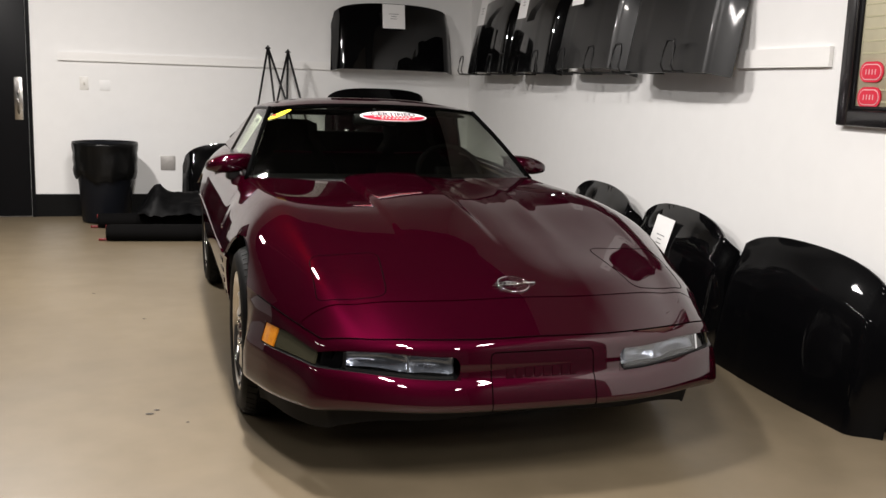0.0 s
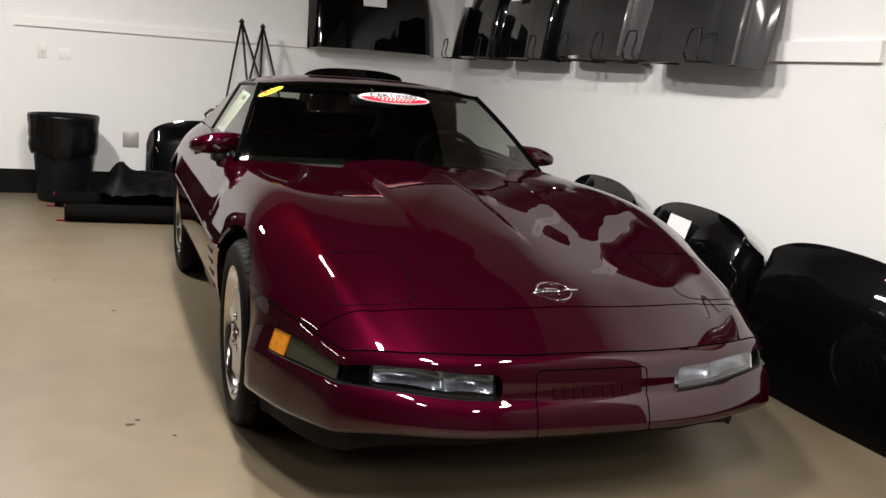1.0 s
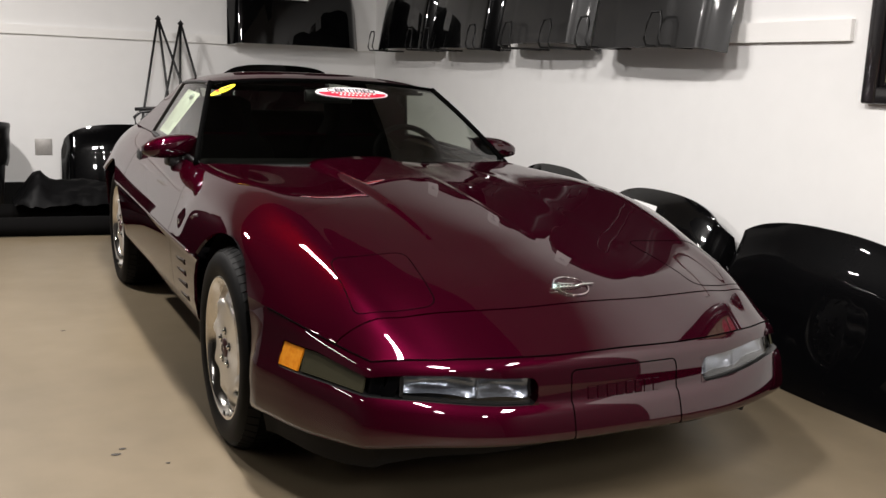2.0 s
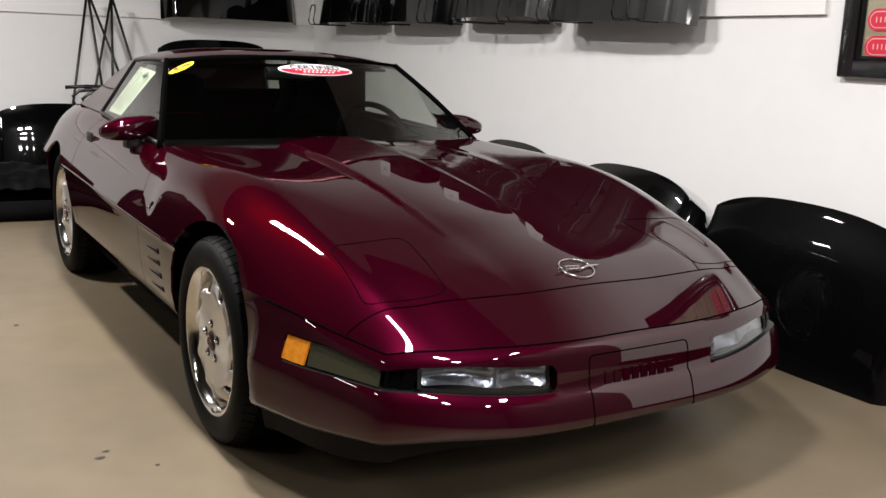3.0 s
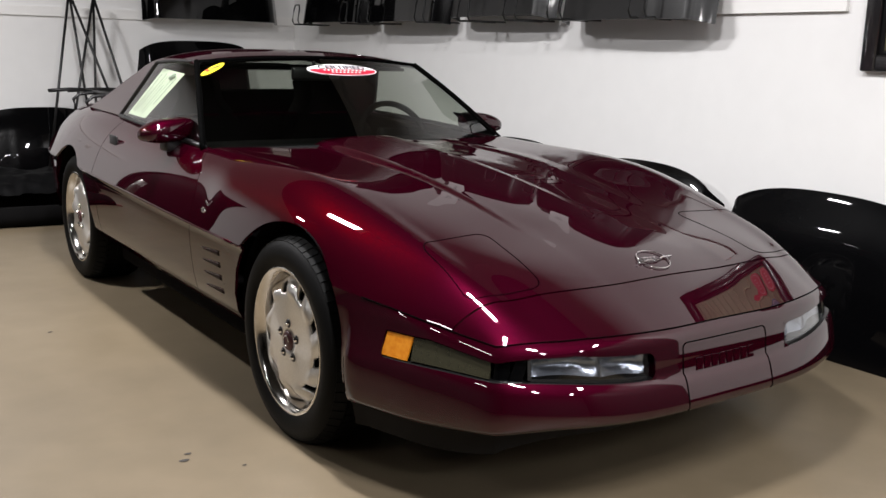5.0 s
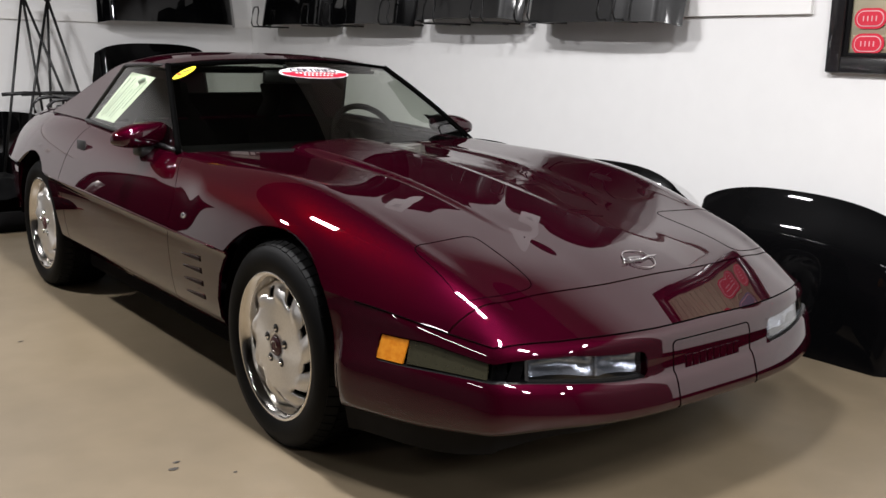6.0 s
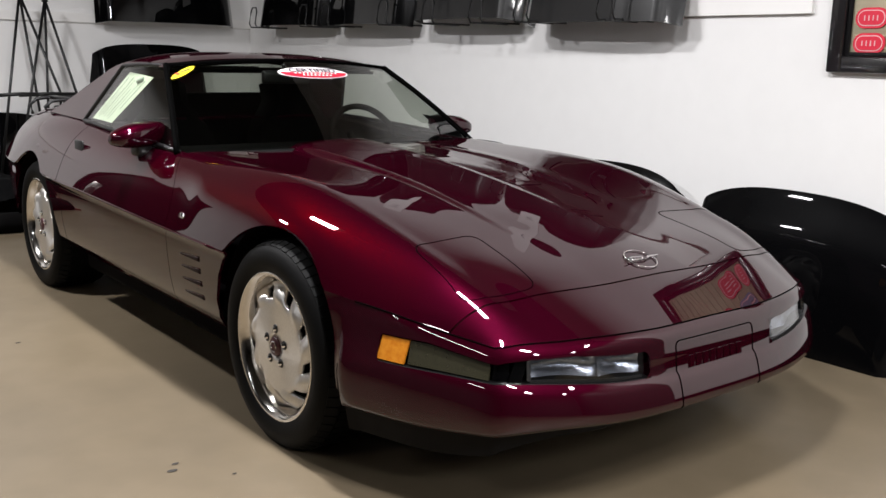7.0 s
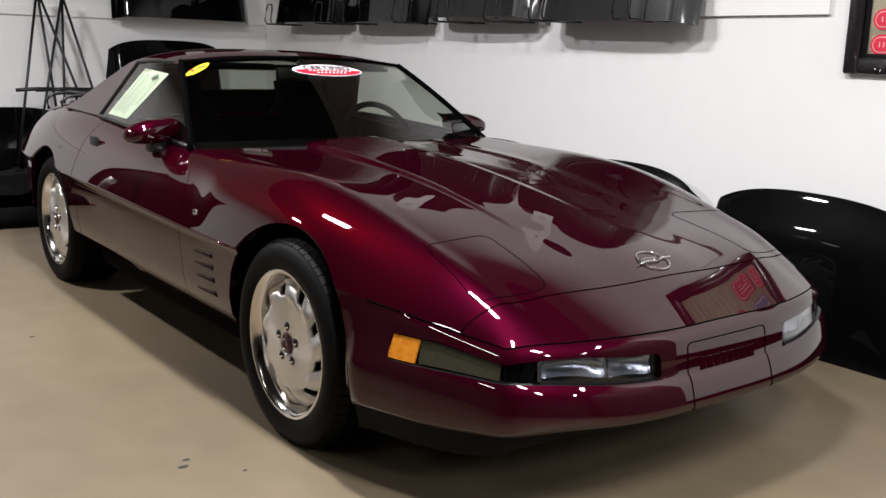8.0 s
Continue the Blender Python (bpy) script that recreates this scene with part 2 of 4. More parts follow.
RF, RB = wall_x(YF), wall_x(YB)
slab("floor", [(XL, YF), (RF, YF), (RB, YB), (XL, YB)], -0.12, 0.0, FLOOR, "beige sealed concrete floor with faint stains", "floor")
slab("ceiling", [(XL, YF), (RF, YF), (RB, YB), (XL, YB)], CEIL, CEIL + 0.15, CEILING, "dark painted ceiling above the white walls", "ceiling")
slab("wall_back", [(XL - 0.2, YB), (RB + 0.2, YB), (RB + 0.2, YB + 0.2), (XL - 0.2, YB + 0.2)], -0.12, CEIL + 0.15, WALL, "white painted back wall behind the car", "wall")
RM, YM = wall_x(-2.75), -2.75
slab("wall_right", [(RM, YM), (RM + 0.2, YM), (RB + 0.2, YB), (RB, YB)], -0.12, CEIL + 0.15, WALL, "white painted long wall beside the car", "wall")
# unseen stretch and closing walls, dark so that the car reflects no white
slab("wall_right_front", [(RF, YF), (RF + 0.2, YF), (RM + 0.2, YM), (RM, YM)], -0.12, CEIL + 0.15, DARKWALL, "unseen plain dark stretch added to the long wall", "wall")
slab("wall_left", [(XL - 0.2, YF), (XL, YF), (XL, YB), (XL - 0.2, YB)], -0.12, CEIL + 0.15, DARKWALL, "unseen plain dark wall closing the room", "wall")
slab("wall_front", [(XL - 0.2, YF - 0.2), (RF + 0.2, YF - 0.2), (RF + 0.2, YF), (XL - 0.2, YF)], -0.12, CEIL + 0.15, DARKWALL, "unseen plain dark wall closing the far end of the room", "wall")
slab("baseboard_back", [(-2.127, YB - 0.012), (RB, YB - 0.012), (RB, YB), (-2.127, YB)], 0.0, 0.20, BASEB, "black rubber skirting on the white wall", "baseboard")
slab("baseboard_right", [(RM - 0.012, YM), (RM, YM), (RB, YB - 0.012), (RB - 0.012, YB - 0.012)], 0.0, 0.20, BASEB, "black rubber skirting on the white wall", "baseboard")
slab("rail_back", [(-1.91, YB - 0.02), (RB, YB - 0.02), (RB, YB), (-1.91, YB)], 1.372, 1.445, RAILP, "white painted timber rail along the wall", "rail")
slab("rail_right", [(wall_x(-0.224) - 0.02, -0.224), (wall_x(-0.224), -0.224), (RB, YB - 0.02), (RB - 0.02, YB - 0.02)], 1.393, 1.478, RAILP,
     "white painted timber rail along the wall", "rail")


def strip_lamp(x, y, along_y=True, length=0.85, power=LAMP_POWER):
    t = thing("ceiling_strip_lamp", pose(x, y, LAMP_Z, 0, 0, 90 if along_y else 0), "white fluorescent strip lamp hung unseen under the dark ceiling", "ceiling lamp", "ceiling strip lamps")
    part("housing", box_bm(-length / 2 - 0.03, length / 2 + 0.03, -0.09, 0.09, -0.05, 0.02, 0.008), LAMPWHITE, t)
    for k in (-0.4, 0.4):
        part("hanger", tube_bm([(k * length, 0, 0.02), (k * length, 0, CEIL - LAMP_Z)], 0.006, 6), LAMPWHITE, t)
    d = bpy.data.lights.new("tube_light", "AREA")
    d.shape, d.size, d.size_y, d.energy = "RECTANGLE", length, 0.14, power
    d.color = (1.0, 0.992, 0.990)
    lo = new("tube_light", d)
    lo.parent = t
    lo.matrix_basis = pose(0, 0, -0.056)
    return t


for lx, ly, ll in ((-0.90, 1.33, 0.55), (-0.85, -0.66, 0.42), (-0.9, -2.7, 0.85), (-1.1, -5.0, 0.85)):
    strip_lamp(lx, ly, length=ll, power=LAMP_POWER * (1.2 if ly == -2.7 else 1.0))
strip_lamp(-2.25, 2.85, length=0.5, power=LAMP_POWER * 1.55)
for lx, ly in ((0.7, -3.4), (0.4, -6.2)):
    strip_lamp(lx, ly, power=LAMP_POWER * 0.6)
# added fill lamps, kept dim, that lift the floor far to the left
for lx, ly in ((-4.6, -0.9), (-5.8, 1.2)):
    strip_lamp(lx, ly, power=LAMP_POWER * 0.25)

# ---- the car ----
car = thing("sports_car", pose(0, 0, 0), "glossy ruby red low sports car with a removable hardtop", "car")
ARCH_R, AXLE_Z, AXLE_B = 0.366, 0.312, 2.443



def longer(keys):
    """Draws the nose out in front of the axle."""
    return soft([(u - 0.068 * smooth(-0.05, -0.50, u), v) for u, v in keys])


Z0 = longer([(-.87, .498), (-.80, .530), (-.67, .586), (-.60, .617), (-.3, .680), (0, .726), (.4, .764), (.8, .786), (.98, .792), (2.0, .86), (2.8, .885), (3.47, .83)])
Z2 = longer([(-.87, .497), (-.67, .583), (-.6, .610), (-.3, .684), (0, .738), (.4, .784), (.95, .800), (2.0, .86), (2.8, .88), (3.47, .82)])
X3 = longer([(-.87, .59), (-.6, .64), (-.2, .67), (.4, .69), (.95, .71), (1.9, .70), (2.5, .68), (3.47, .52)])
Z3 = longer([(-.87, .494), (-.67, .571), (-.55, .611), (-.3, .692), (-.1, .752), (.1, .788), (.35, .800), (.7, .800), (.95, .805), (1.4, .822), (2.0, .845), (2.44, .857), (3.0, .85), (3.47, .78)])
X4 = longer([(-.87, .640), (-.66, .695), (-.46, .738), (-.3, .782), (0, .828), (.5, .83), (.95, .81), (1.9, .81), (2.5, .80), (3.0, .735), (3.47, .62)])
Z4 = longer([(-.87, .489), (-.66, .540), (-.46, .580), (-.3, .624), (0, .700), (.4, .716), (.95, .728), (1.9, .750), (2.44, .770), (3.0, .76), (3.47, .70)])
X5 = soft([(-.94, .668), (-.72, .732), (-.52, .787), (-.36, .834), (-.1, .874), (.5, .888), (1.5, .885), (2.44, .882), (2.8, .862), (3.1, .81), (3.47, .70)], 0.05)
Z5 = longer([(-.87, .482), (-.66, .502), (-.46, .526), (-.34, .540), (0, .558), (.7, .568), (1.9, .59), (2.6, .60), (3.47, .60)])
Y_NOSE, Y_SEAM = -0.938, -0.752
BOW = hermite([(Y_NOSE, .135), (-.74, .066), (-.52, .0), (-.3, .0)])


def arch_z(y):
    for c in (0.0, AXLE_B):
        if abs(y - c) < ARCH_R:
            return AXLE_Z + math.sqrt(ARCH_R**2 - (y - c) ** 2)
    return 0.0


def section(yc, n=44, inner=0.0, outer=None):
    """The half section of the upper shell: points from the middle (or the belt) out and down to the side crease."""
    k = smooth(-0.45, 1.0, yc) * (1 - smooth(1.2, 1.6, yc))
    z0 = Z0(yc)
    flat = smooth(-0.69, -0.36, yc) * (1 - smooth(1.0, 1.3, yc))
    z2 = Z2(yc) * (1 - flat) + (z0 + 0.60 * (Z3(yc) - z0)) * flat
    x1 = 0.22 + 0.06 * k
    f = (x1 + 0.07) / 0.47
    zf = (1 - f) * z0 + f * z2
    f1 = x1 / 0.47
    za = (1 - f1) * z0 + f1 * z2
    pts = [(-x1, za), (0, z0), (x1, za - 0.002), (x1 + 0.065, zf - 0.001), (0.47, z2), (X3(yc) - 0.07, z2 + (Z3(yc) - z2) * 0.74), (X3(yc), Z3(yc)), (X4(yc), Z4(yc)), (X5(yc), Z5(yc))]
    e = (2 * pts[-1][0] - pts[-2][0] - 0.03, 2 * pts[-1][1] - pts[-2][1])
    pts.append(e)
    p = np.array(pts)
    dense = []
    for i in range(1, len(p) - 2):
        a, b, c, d = p[i - 1], p[i], p[i + 1], p[i + 2]
        t0, t1 = 0.0, np.linalg.norm(b - a) ** 0.5
        t2 = t1 + np.linalg.norm(c - b) ** 0.5
        t3 = t2 + np.linalg.norm(d - c) ** 0.5
        for q in np.linspace(0, 1, 16, endpoint=False):
            t = t1 + (t2 - t1) * q
            a1, a2, a3 = (t1 - t) / (t1 - t0) * a + (t - t0) / (t1 - t0) * b, (t2 - t) / (t2 - t1) * b + (t - t1) / (t2 - t1) * c, (t3 - t) / (t3 - t2) * c + (t - t2) / (t3 - t2) * d
            b1, b2 = (t2 - t) / (t2 - t0) * a1 + (t - t0) / (t2 - t0) * a2, (t3 - t) / (t3 - t1) * a2 + (t - t1) / (t3 - t1) * a3
            dense.append((t2 - t) / (t2 - t1) * b1 + (t - t1) / (t2 - t1) * b2)
    dense.append(p[-2])
    dense = np.array(dense)
    # even out the valley and the crest of the fender; the ridge stays crisp
    q = np.r_[0, np.cumsum(np.linalg.norm(np.diff(dense, axis=0), axis=1))]
    u = np.linspace(0, q[-1], 240)
    d = np.stack([np.interp(u, q, dense[:, 0]), np.interp(u, q, dense[:, 1])], 1)
    sg = 0.011 + 0.021 * smooth(-0.35, 0.15, yc)
    e = d.copy()
    for i in range(240):
        g = sg * smooth(x1 + 0.01, x1 + 0.10, d[i, 0]) * smooth(0, 0.06, u[-1] - u[i]) + 1e-5
        w = np.exp(-0.5 * ((u - u[i]) / g) ** 2)
        e[i] = (d * w[:, None]).sum(0) / w.sum()
    e[-1] = d[-1]
    dense = e
    if inner:
        dense = dense[dense[:, 0] >= inner]
    xe = X5(yc)
    bow = BOW(yc) if yc < -0.3 else 0.0
    out = [(x, yc + bow * (min(x, xe) / xe) ** 3.0, z) for x, z in dense]
    low = arch_z(yc)
    if low > Z5(yc):
        cut = [q for q in out if not (q[0] > 0.6 and q[2] < low)]
        nx = out[len(cut)] if len(cut) < len(out) else out[-1]
        a = cut[-1]
        t = (a[2] - low) / max(1e-6, a[2] - nx[2])
        cut.append(tuple(a[i] + (nx[i] - a[i]) * min(t, 1) for i in range(3)))
        out = cut
    q = np.array(out)
    s = np.r_[0, np.cumsum(np.linalg.norm(np.diff(q, axis=0), axis=1))]
    w = np.linspace(0, s[-1], n)
    return [tuple(float(np.interp(v, s, q[:, i])) for i in range(3)) for v in w]


def full(yc, n=40):
    h = section(yc, n)
    return [(-x, y, z) for x, y, z in h[:0:-1]] + h


def spread(a, b, n, arch=None):
    ys = list(np.linspace(a, b, n))
    if arch is not None:
        for d in (0.27, 0.29, 0.30, 0.31, 0.325, 0.34, 0.35, 0.357, ARCH_R):
            ys += [arch - d, arch + d]
    return sorted(y for y in set(round(float(v), 5) for v in ys) if a <= y <= b)


SHELL = 0.010


def slant(row, w):
    """The rear edge of the front clip leans forward down the side."""
    return [(x, y - 0.21 * w * smooth(0.70, 0.885, abs(x)), z) for x, y, z in row]


def creases(row):
    """The raised tapering creases of the hood, crisp at the windscreen and gone before the nose."""
    out = []
    for x, y, z in row:
        a = min(max((y + 0.42) / 1.26, 0.0), 1.0)
        w = 0.005 + 0.034 * a
        up = min(max((x + 0.285 - 0.01 * a) / w, 0.0), 1.0)
        down = min(max((x - 0.055 - 0.03 * a) / w, 0.0), 1.0)
        third = 0.32 + 0.075 * smooth(-0.2, 0.6, y)
        crown = 0.008 * smooth(-0.70, -0.25, y) * (1 + math.cos(math.pi * min(abs(x) / 0.42, 1.0))) + 0.008 * a * max(0.0, 1 - ((x + 0.02) / 0.24) ** 2)
        out.append((x, y, z + crown + a * (0.019 * up - 0.013 * down + 0.005 * max(0.0, 1 - abs(x - third) / 0.05))))
    return out


sheet("nose_panel", [full(y) for y in np.linspace(Y_NOSE, Y_SEAM - 0.003, 12)], PAINT, car, thick=SHELL)
hood = sheet("hood", [slant(creases(full(y, 84)), smooth(0.42, 0.93, y)) for y in spread(Y_SEAM + 0.003, 0.93, 74, 0.0)], PAINT, car, "ruby clamshell hood with a raised middle", thick=SHELL)


def top_at(x, yc, lift=0.0):
    """The point of the upper shell at x on the section yc."""
    h = section(yc, 60)
    xs = [p[0] for p in h]
    k = int(np.argmax(xs))
    y = float(np.interp(abs(x), xs[: k + 1], [p[1] for p in h[: k + 1]]))
    z = float(np.interp(abs(x), xs[: k + 1], [p[2] for p in h[: k + 1]]))
    return (x, y, z + lift)


def ribbon(name, pts, width, mat, parent, closed=False, label=""):
    """A thin raised strip along points that lie on the body."""
    bm = bmesh.new()
    n = len(pts)
    rows = []
    for i in range(n):
        a = Vector(pts[(i - 1) % n] if closed or i else pts[0])
        b = Vector(pts[(i + 1) % n] if closed or i < n - 1 else pts[-1])
        d = (b - a).normalized()
        s = d.cross(Vector((0, 0, 1))).normalized() * width / 2
        p = Vector(pts[i])
        rows.append((bm.verts.new(p - s), bm.verts.new(p + Vector((0, 0, width * 0.25))), bm.verts.new(p + s)))
    for i in range(n if closed else n - 1):
        a, b = rows[i], rows[(i + 1) % n]
        bm.faces.new((a[0], a[1], b[1], b[0]))
        bm.faces.new((a[1], a[2], b[2], b[1]))
    return part(name, bm, mat, parent, label)


def rounded(corners, r, steps=6):
    """A closed outline with rounded corners."""
    out = []
    n = len(corners)
    for i in range(n):
        p, a, b = Vector(corners[i]), Vector(corners[i - 1]), Vector(corners[(i + 1) % n])
        u, v = (a - p).normalized(), (b - p).normalized()
        for k in range(steps + 1):
            t = k / steps
            q = (1 - t) ** 2 * (p + u * r) + 2 * t * (1 - t) * p + t * t * (p + v * r)
            out.append(tuple(q))
        far = b - v * 0 - p
        m = 5
        for k in range(1, m):
            s = r + (far.length - 2 * r) * k / m
            out.append(tuple(p + far.normalized() * s))
    return out


for s in (-1, 1):
    o = rounded([(s * 0.405, -0.39), (s * 0.655, -0.42), (s * 0.665, -0.72), (s * 0.445, -0.725)], 0.05)
    ribbon("headlamp_cover_seam", [top_at(x, y, 0.0006) for x, y in o], 0.0032, PILLAR, hood, True)

# belt and lower side
LOW = [(0.0, 0.0), (0.012, 0.012), (0.010, 0.03), (0.013, 0.09), (0.022, 0.18), (0.036, 0.25), (0.060, 0.29), (0.12, 0.305)]


def side_rows(y0, y1, n, z_from=0.0):
    """The lower side from the crease down to the sill, between arches or seams given as functions of height."""
    rows = []
    for inset, drop in LOW:
        row = []
        for k in range(n):
            t = k / (n - 1)
            zz = 0.57 - drop
            a, b = y0(zz), y1(zz)
            y = a + (b - a) * t
            z = Z5(y) - 0.006 - drop * (Z5(y) - 0.27) / 0.305
            row.append((X5(y) - inset, y, z))
        rows.append(row)
    return rows


def arch_edge(c, sign):
    return lambda z: c + sign * (math.sqrt(max(0.0, ARCH_R**2 - (z - AXLE_Z) ** 2)) if z > AXLE_Z else ARCH_R)


DOOR_F, DOOR_B = 0.735, 1.97
front_fender = both("front_fender", side_rows(arch_edge(0, 1), lambda z: DOOR_F - 0.002, 14), PAINT, car, thick=SHELL)
door_low = side_rows(lambda z: DOOR_F + 0.002, lambda z: DOOR_B - 0.003, 24)
door_up = [slant(section(y, 26, inner=0.70), 1 - smooth(0.934, 1.5, y)) for y in np.linspace(0.934, DOOR_B - 0.003, 24)]
both("door", door_up, PAINT, car, "ruby door skin with a recessed handle", thick=SHELL)
both("door_lower_panel", door_low, PAINT, car, thick=SHELL)
both("rear_quarter", side_rows(lambda z: DOOR_B + 0.003, arch_edge(AXLE_B, -1), 8), PAINT, car, thick=SHELL)
both("rear_bumper_side", side_rows(arch_edge(AXLE_B, 1), lambda z: 3.47, 14), PAINT, car, thick=SHELL)
sheet("rear_deck", [full(y) for y in spread(DOOR_B + 0.003, 3.47, 50, AXLE_B)], PAINT, car, thick=SHELL)
tail = [[(x, y + 0.03 * (1 - abs(x) / 0.7), z) for x, y, z in full(3.47)]]
for d in (0.04, 0.2, 0.36):
    tail.append([(x * 0.98, 3.50 + 0.03 * (1 - abs(x) / 0.7) - 0.06 * (d > 0.3), max(0.22, 0.60 - d) + (z - 0.60) * (1 - d / 0.36) ** 2 * 0.6) for x, y, z in full(3.47)])
sheet("rear_fascia", tail, PAINT, car, thick=SHELL)

# nose fascia: plan line round the front, from the middle to the wheel arch
FRONT = section(Y_NOSE, 40)
EDGE = [(X5(y), y + BOW(y), Z5(y)) for y in np.linspace(Y_NOSE + 0.01, -0.40, 30)]
PLAN = np.array(FRONT + EDGE)
ARC = np.r_[0, np.cumsum(np.linalg.norm(np.diff(PLAN[:, :2], axis=0), axis=1))]


def plan_at(s):
    p = [float(np.interp(s, ARC, PLAN[:, i])) for i in range(3)]
    a = [float(np.interp(s - 0.02, ARC, PLAN[:, i])) for i in range(2)]
    b = [float(np.interp(s + 0.02, ARC, PLAN[:, i])) for i in range(2)]
    if s < 0.02:
        b[1], a[1] = 0.5 * (b[1] - p[1]) * s / 0.02, 0.0
    n = Vector((b[1] - a[1], a[0] - b[0]))
    n = n.normalized()
    return p, n


LIFT = hermite([(0, 0), (0.3, 0.0), (0.62, 0.022), (0.80, 0.026), (1.2, 0.026)])
# rows of the fascia: height at the middle, and how far it stands out
FROWS = [(0.500, 0.0), (0.494, 0.006), (0.485, 0.012), (0.476, 0.0165), (0.467, 0.020), (0.457, 0.0225), (0.446, 0.024), (0.428, 0.028), (0.415, 0.029), (0.402, 0.030), (0.389, 0.032),
         (0.376, 0.034), (0.367, 0.043), (0.350, 0.051), (0.328, 0.058), (0.306, 0.064), (0.290, 0.066), (0.281, 0.060), (0.275, 0.015)]
S_LAMP0, S_LAMP1, S_MARK0, S_MARK1, S_END = 0.268, 0.617, 0.705, 1.022, float(ARC[-1])
cols = sorted(set([round(v, 4) for v in list(np.linspace(0, S_LAMP0, 12)) + list(np.linspace(S_LAMP0, S_LAMP1, 16)) + list(np.linspace(S_LAMP1, S_MARK0, 6))
                   + list(np.linspace(S_MARK0, S_MARK1, 10)) + list(np.linspace(S_MARK1, S_END, 4))]))
for k in range(7):
    cols.append(S_END + 0.01 + k)


FLAT = [0.0, 0.004, 0.008, 0.011, 0.0135, 0.016, 0.019, 0.024, 0.028, 0.033, 0.038, 0.042, 0.047, 0.053, 0.060, 0.066, 0.068, 0.061, 0.01]


def fascia_point(s, r, deep=0.0):
    z, d = FROWS[r]
    q = smooth(0.55, 0.95, s)
    d = d * (1 - q) + FLAT[r] * q
    if s > S_END:
        k = (s - S_END - 0.01 + 1) / 7
        p, n = plan_at(S_END)
        lift = LIFT(S_END) * (1 - smooth(0.34, 0.28, z)) if r else 0
        zz = (Z5(-0.36) if r == 0 else z + lift) - 0.0
        zz -= 0.032 * smooth(0.36, 0.27, z)
        ye = -arch_edge(0, 1)(zz)
        y0 = p[1]
        y = y0 + (ye - y0) * k
        w = 1 - 0.35 * smooth(0, 1, k)
        if r == 0:
            return (X5(y), y, Z5(y))
        return (X5(y) + (d - deep) * w * 0.8 - 0.05 * smooth(0.32, 0.26, z), y, min(zz, Z5(y) - 0.008 * r))
    p, n = plan_at(s)
    lift = LIFT(s) * smooth(0.24, 0.36, z)
    lift -= 0.032 * smooth(0.36, 0.27, z) * smooth(0.5, 0.9, s)
    top = p[2]
    zz = top if r == 0 else min(z + lift, top - 0.006 * r)
    w = 1 - 0.2 * smooth(0.5, 1.0, s)
    return (p[0] + n[0] * (d * w - deep), p[1] + n[1] * (d * w - deep), zz)


R0, R1 = 6, 11


def fascia_keep(i, j):
    """Rows run down, columns round: leave the lamp band open."""
    s = (cols[j] + cols[j + 1]) / 2 if cols[j + 1] <= S_END else 9
    return not (R0 <= i < R1 and S_LAMP0 < s < S_MARK1)


full_rows = []
for r in range(len(FROWS)):
    half = [fascia_point(q, r) for q in cols]
    full_rows.append([(-x, y, z) for x, y, z in half[:0:-1]] + half)
MID = len(cols) - 1
sheet("front_fascia", full_rows, PAINT, car, "body-coloured moulded front bumper", 0.008, lambda i, j: fascia_keep(i, j - MID if j >= MID else MID - 1 - j))


def lamp_band(name, s0, s1, deep, mat, n=14, parent=None, label="", shrink=0.0, bowls=(), thick=0.0, foot=None, slope=0.0):
    """A strip in the lamp opening, from arc s0 to s1; shrink and foot keep it off the upper and lower lip."""
    rows = []
    foot = shrink if foot is None else foot
    for a in np.linspace(0, 1, 9):
        row = []
        for s in np.linspace(s0, s1, n):
            s = s + slope * (a - 0.5) * (2 * (s - s0) / (s1 - s0) - 1 if slope < 0 else 1)
            dd = deep
            for c, w in bowls:
                dd += 0.030 * max(0.0, 1 - ((s - c) / w) ** 2 - (1.5 * (a - 0.5)) ** 2)
            t, b = Vector(fascia_point(s, R0, dd)), Vector(fascia_point(s, R1, dd))
            f = shrink + (1 - shrink - foot) * a
            row.append(tuple(t + (b - t) * f))
        rows.append(row)
    return both(name, rows, mat, parent or car, label, thick)


lamp_band("lamp_recess", S_LAMP0 - 0.01, S_MARK1 + 0.005, 0.085, PILLAR, 40)
for s in (-1, 1):
    for r0, r1, nm in ((R0, R0, "lamp_recess_upper_lip"), (R1, R1, "lamp_recess_lower_lip")):
        rows = []
        for q in np.linspace(S_LAMP0, S_MARK1, 40):
            a, b = fascia_point(q, r0, 0.0), fascia_point(q, r0, 0.085)
            rows.append([(s * a[0], a[1], a[2]), (s * b[0], b[1], b[2])])
        sheet(nm, rows, PAINT if r0 == R0 else TRIMB, car)
    for q, nm in ((S_LAMP0, "lamp_recess_inner_cheek"), (S_MARK1, "lamp_recess_outer_cheek")):
        rows = []
        for r in range(R0, R1 + 1):
            a, b = fascia_point(q, r, 0.0), fascia_point(q, r, 0.085)
            rows.append([(s * a[0], a[1], a[2]), (s * b[0], b[1], b[2])])
        sheet(nm, rows, PAINT, car)
LAMP_A, LAMP_B = S_LAMP0 + 0.020, S_LAMP1 - 0.004
lamp_band("lamp_reflector", LAMP_A, LAMP_B, 0.024, REFLECT, 40, shrink=0.03, foot=0.18, bowls=((LAMP_A + 0.07, 0.075), (LAMP_B - 0.09, 0.10)))
lamp_band("lamp_divider", LAMP_A + 0.135, LAMP_A + 0.139, 0.016, REFLECT, 3, shrink=0.04, foot=0.18, thick=0.008)
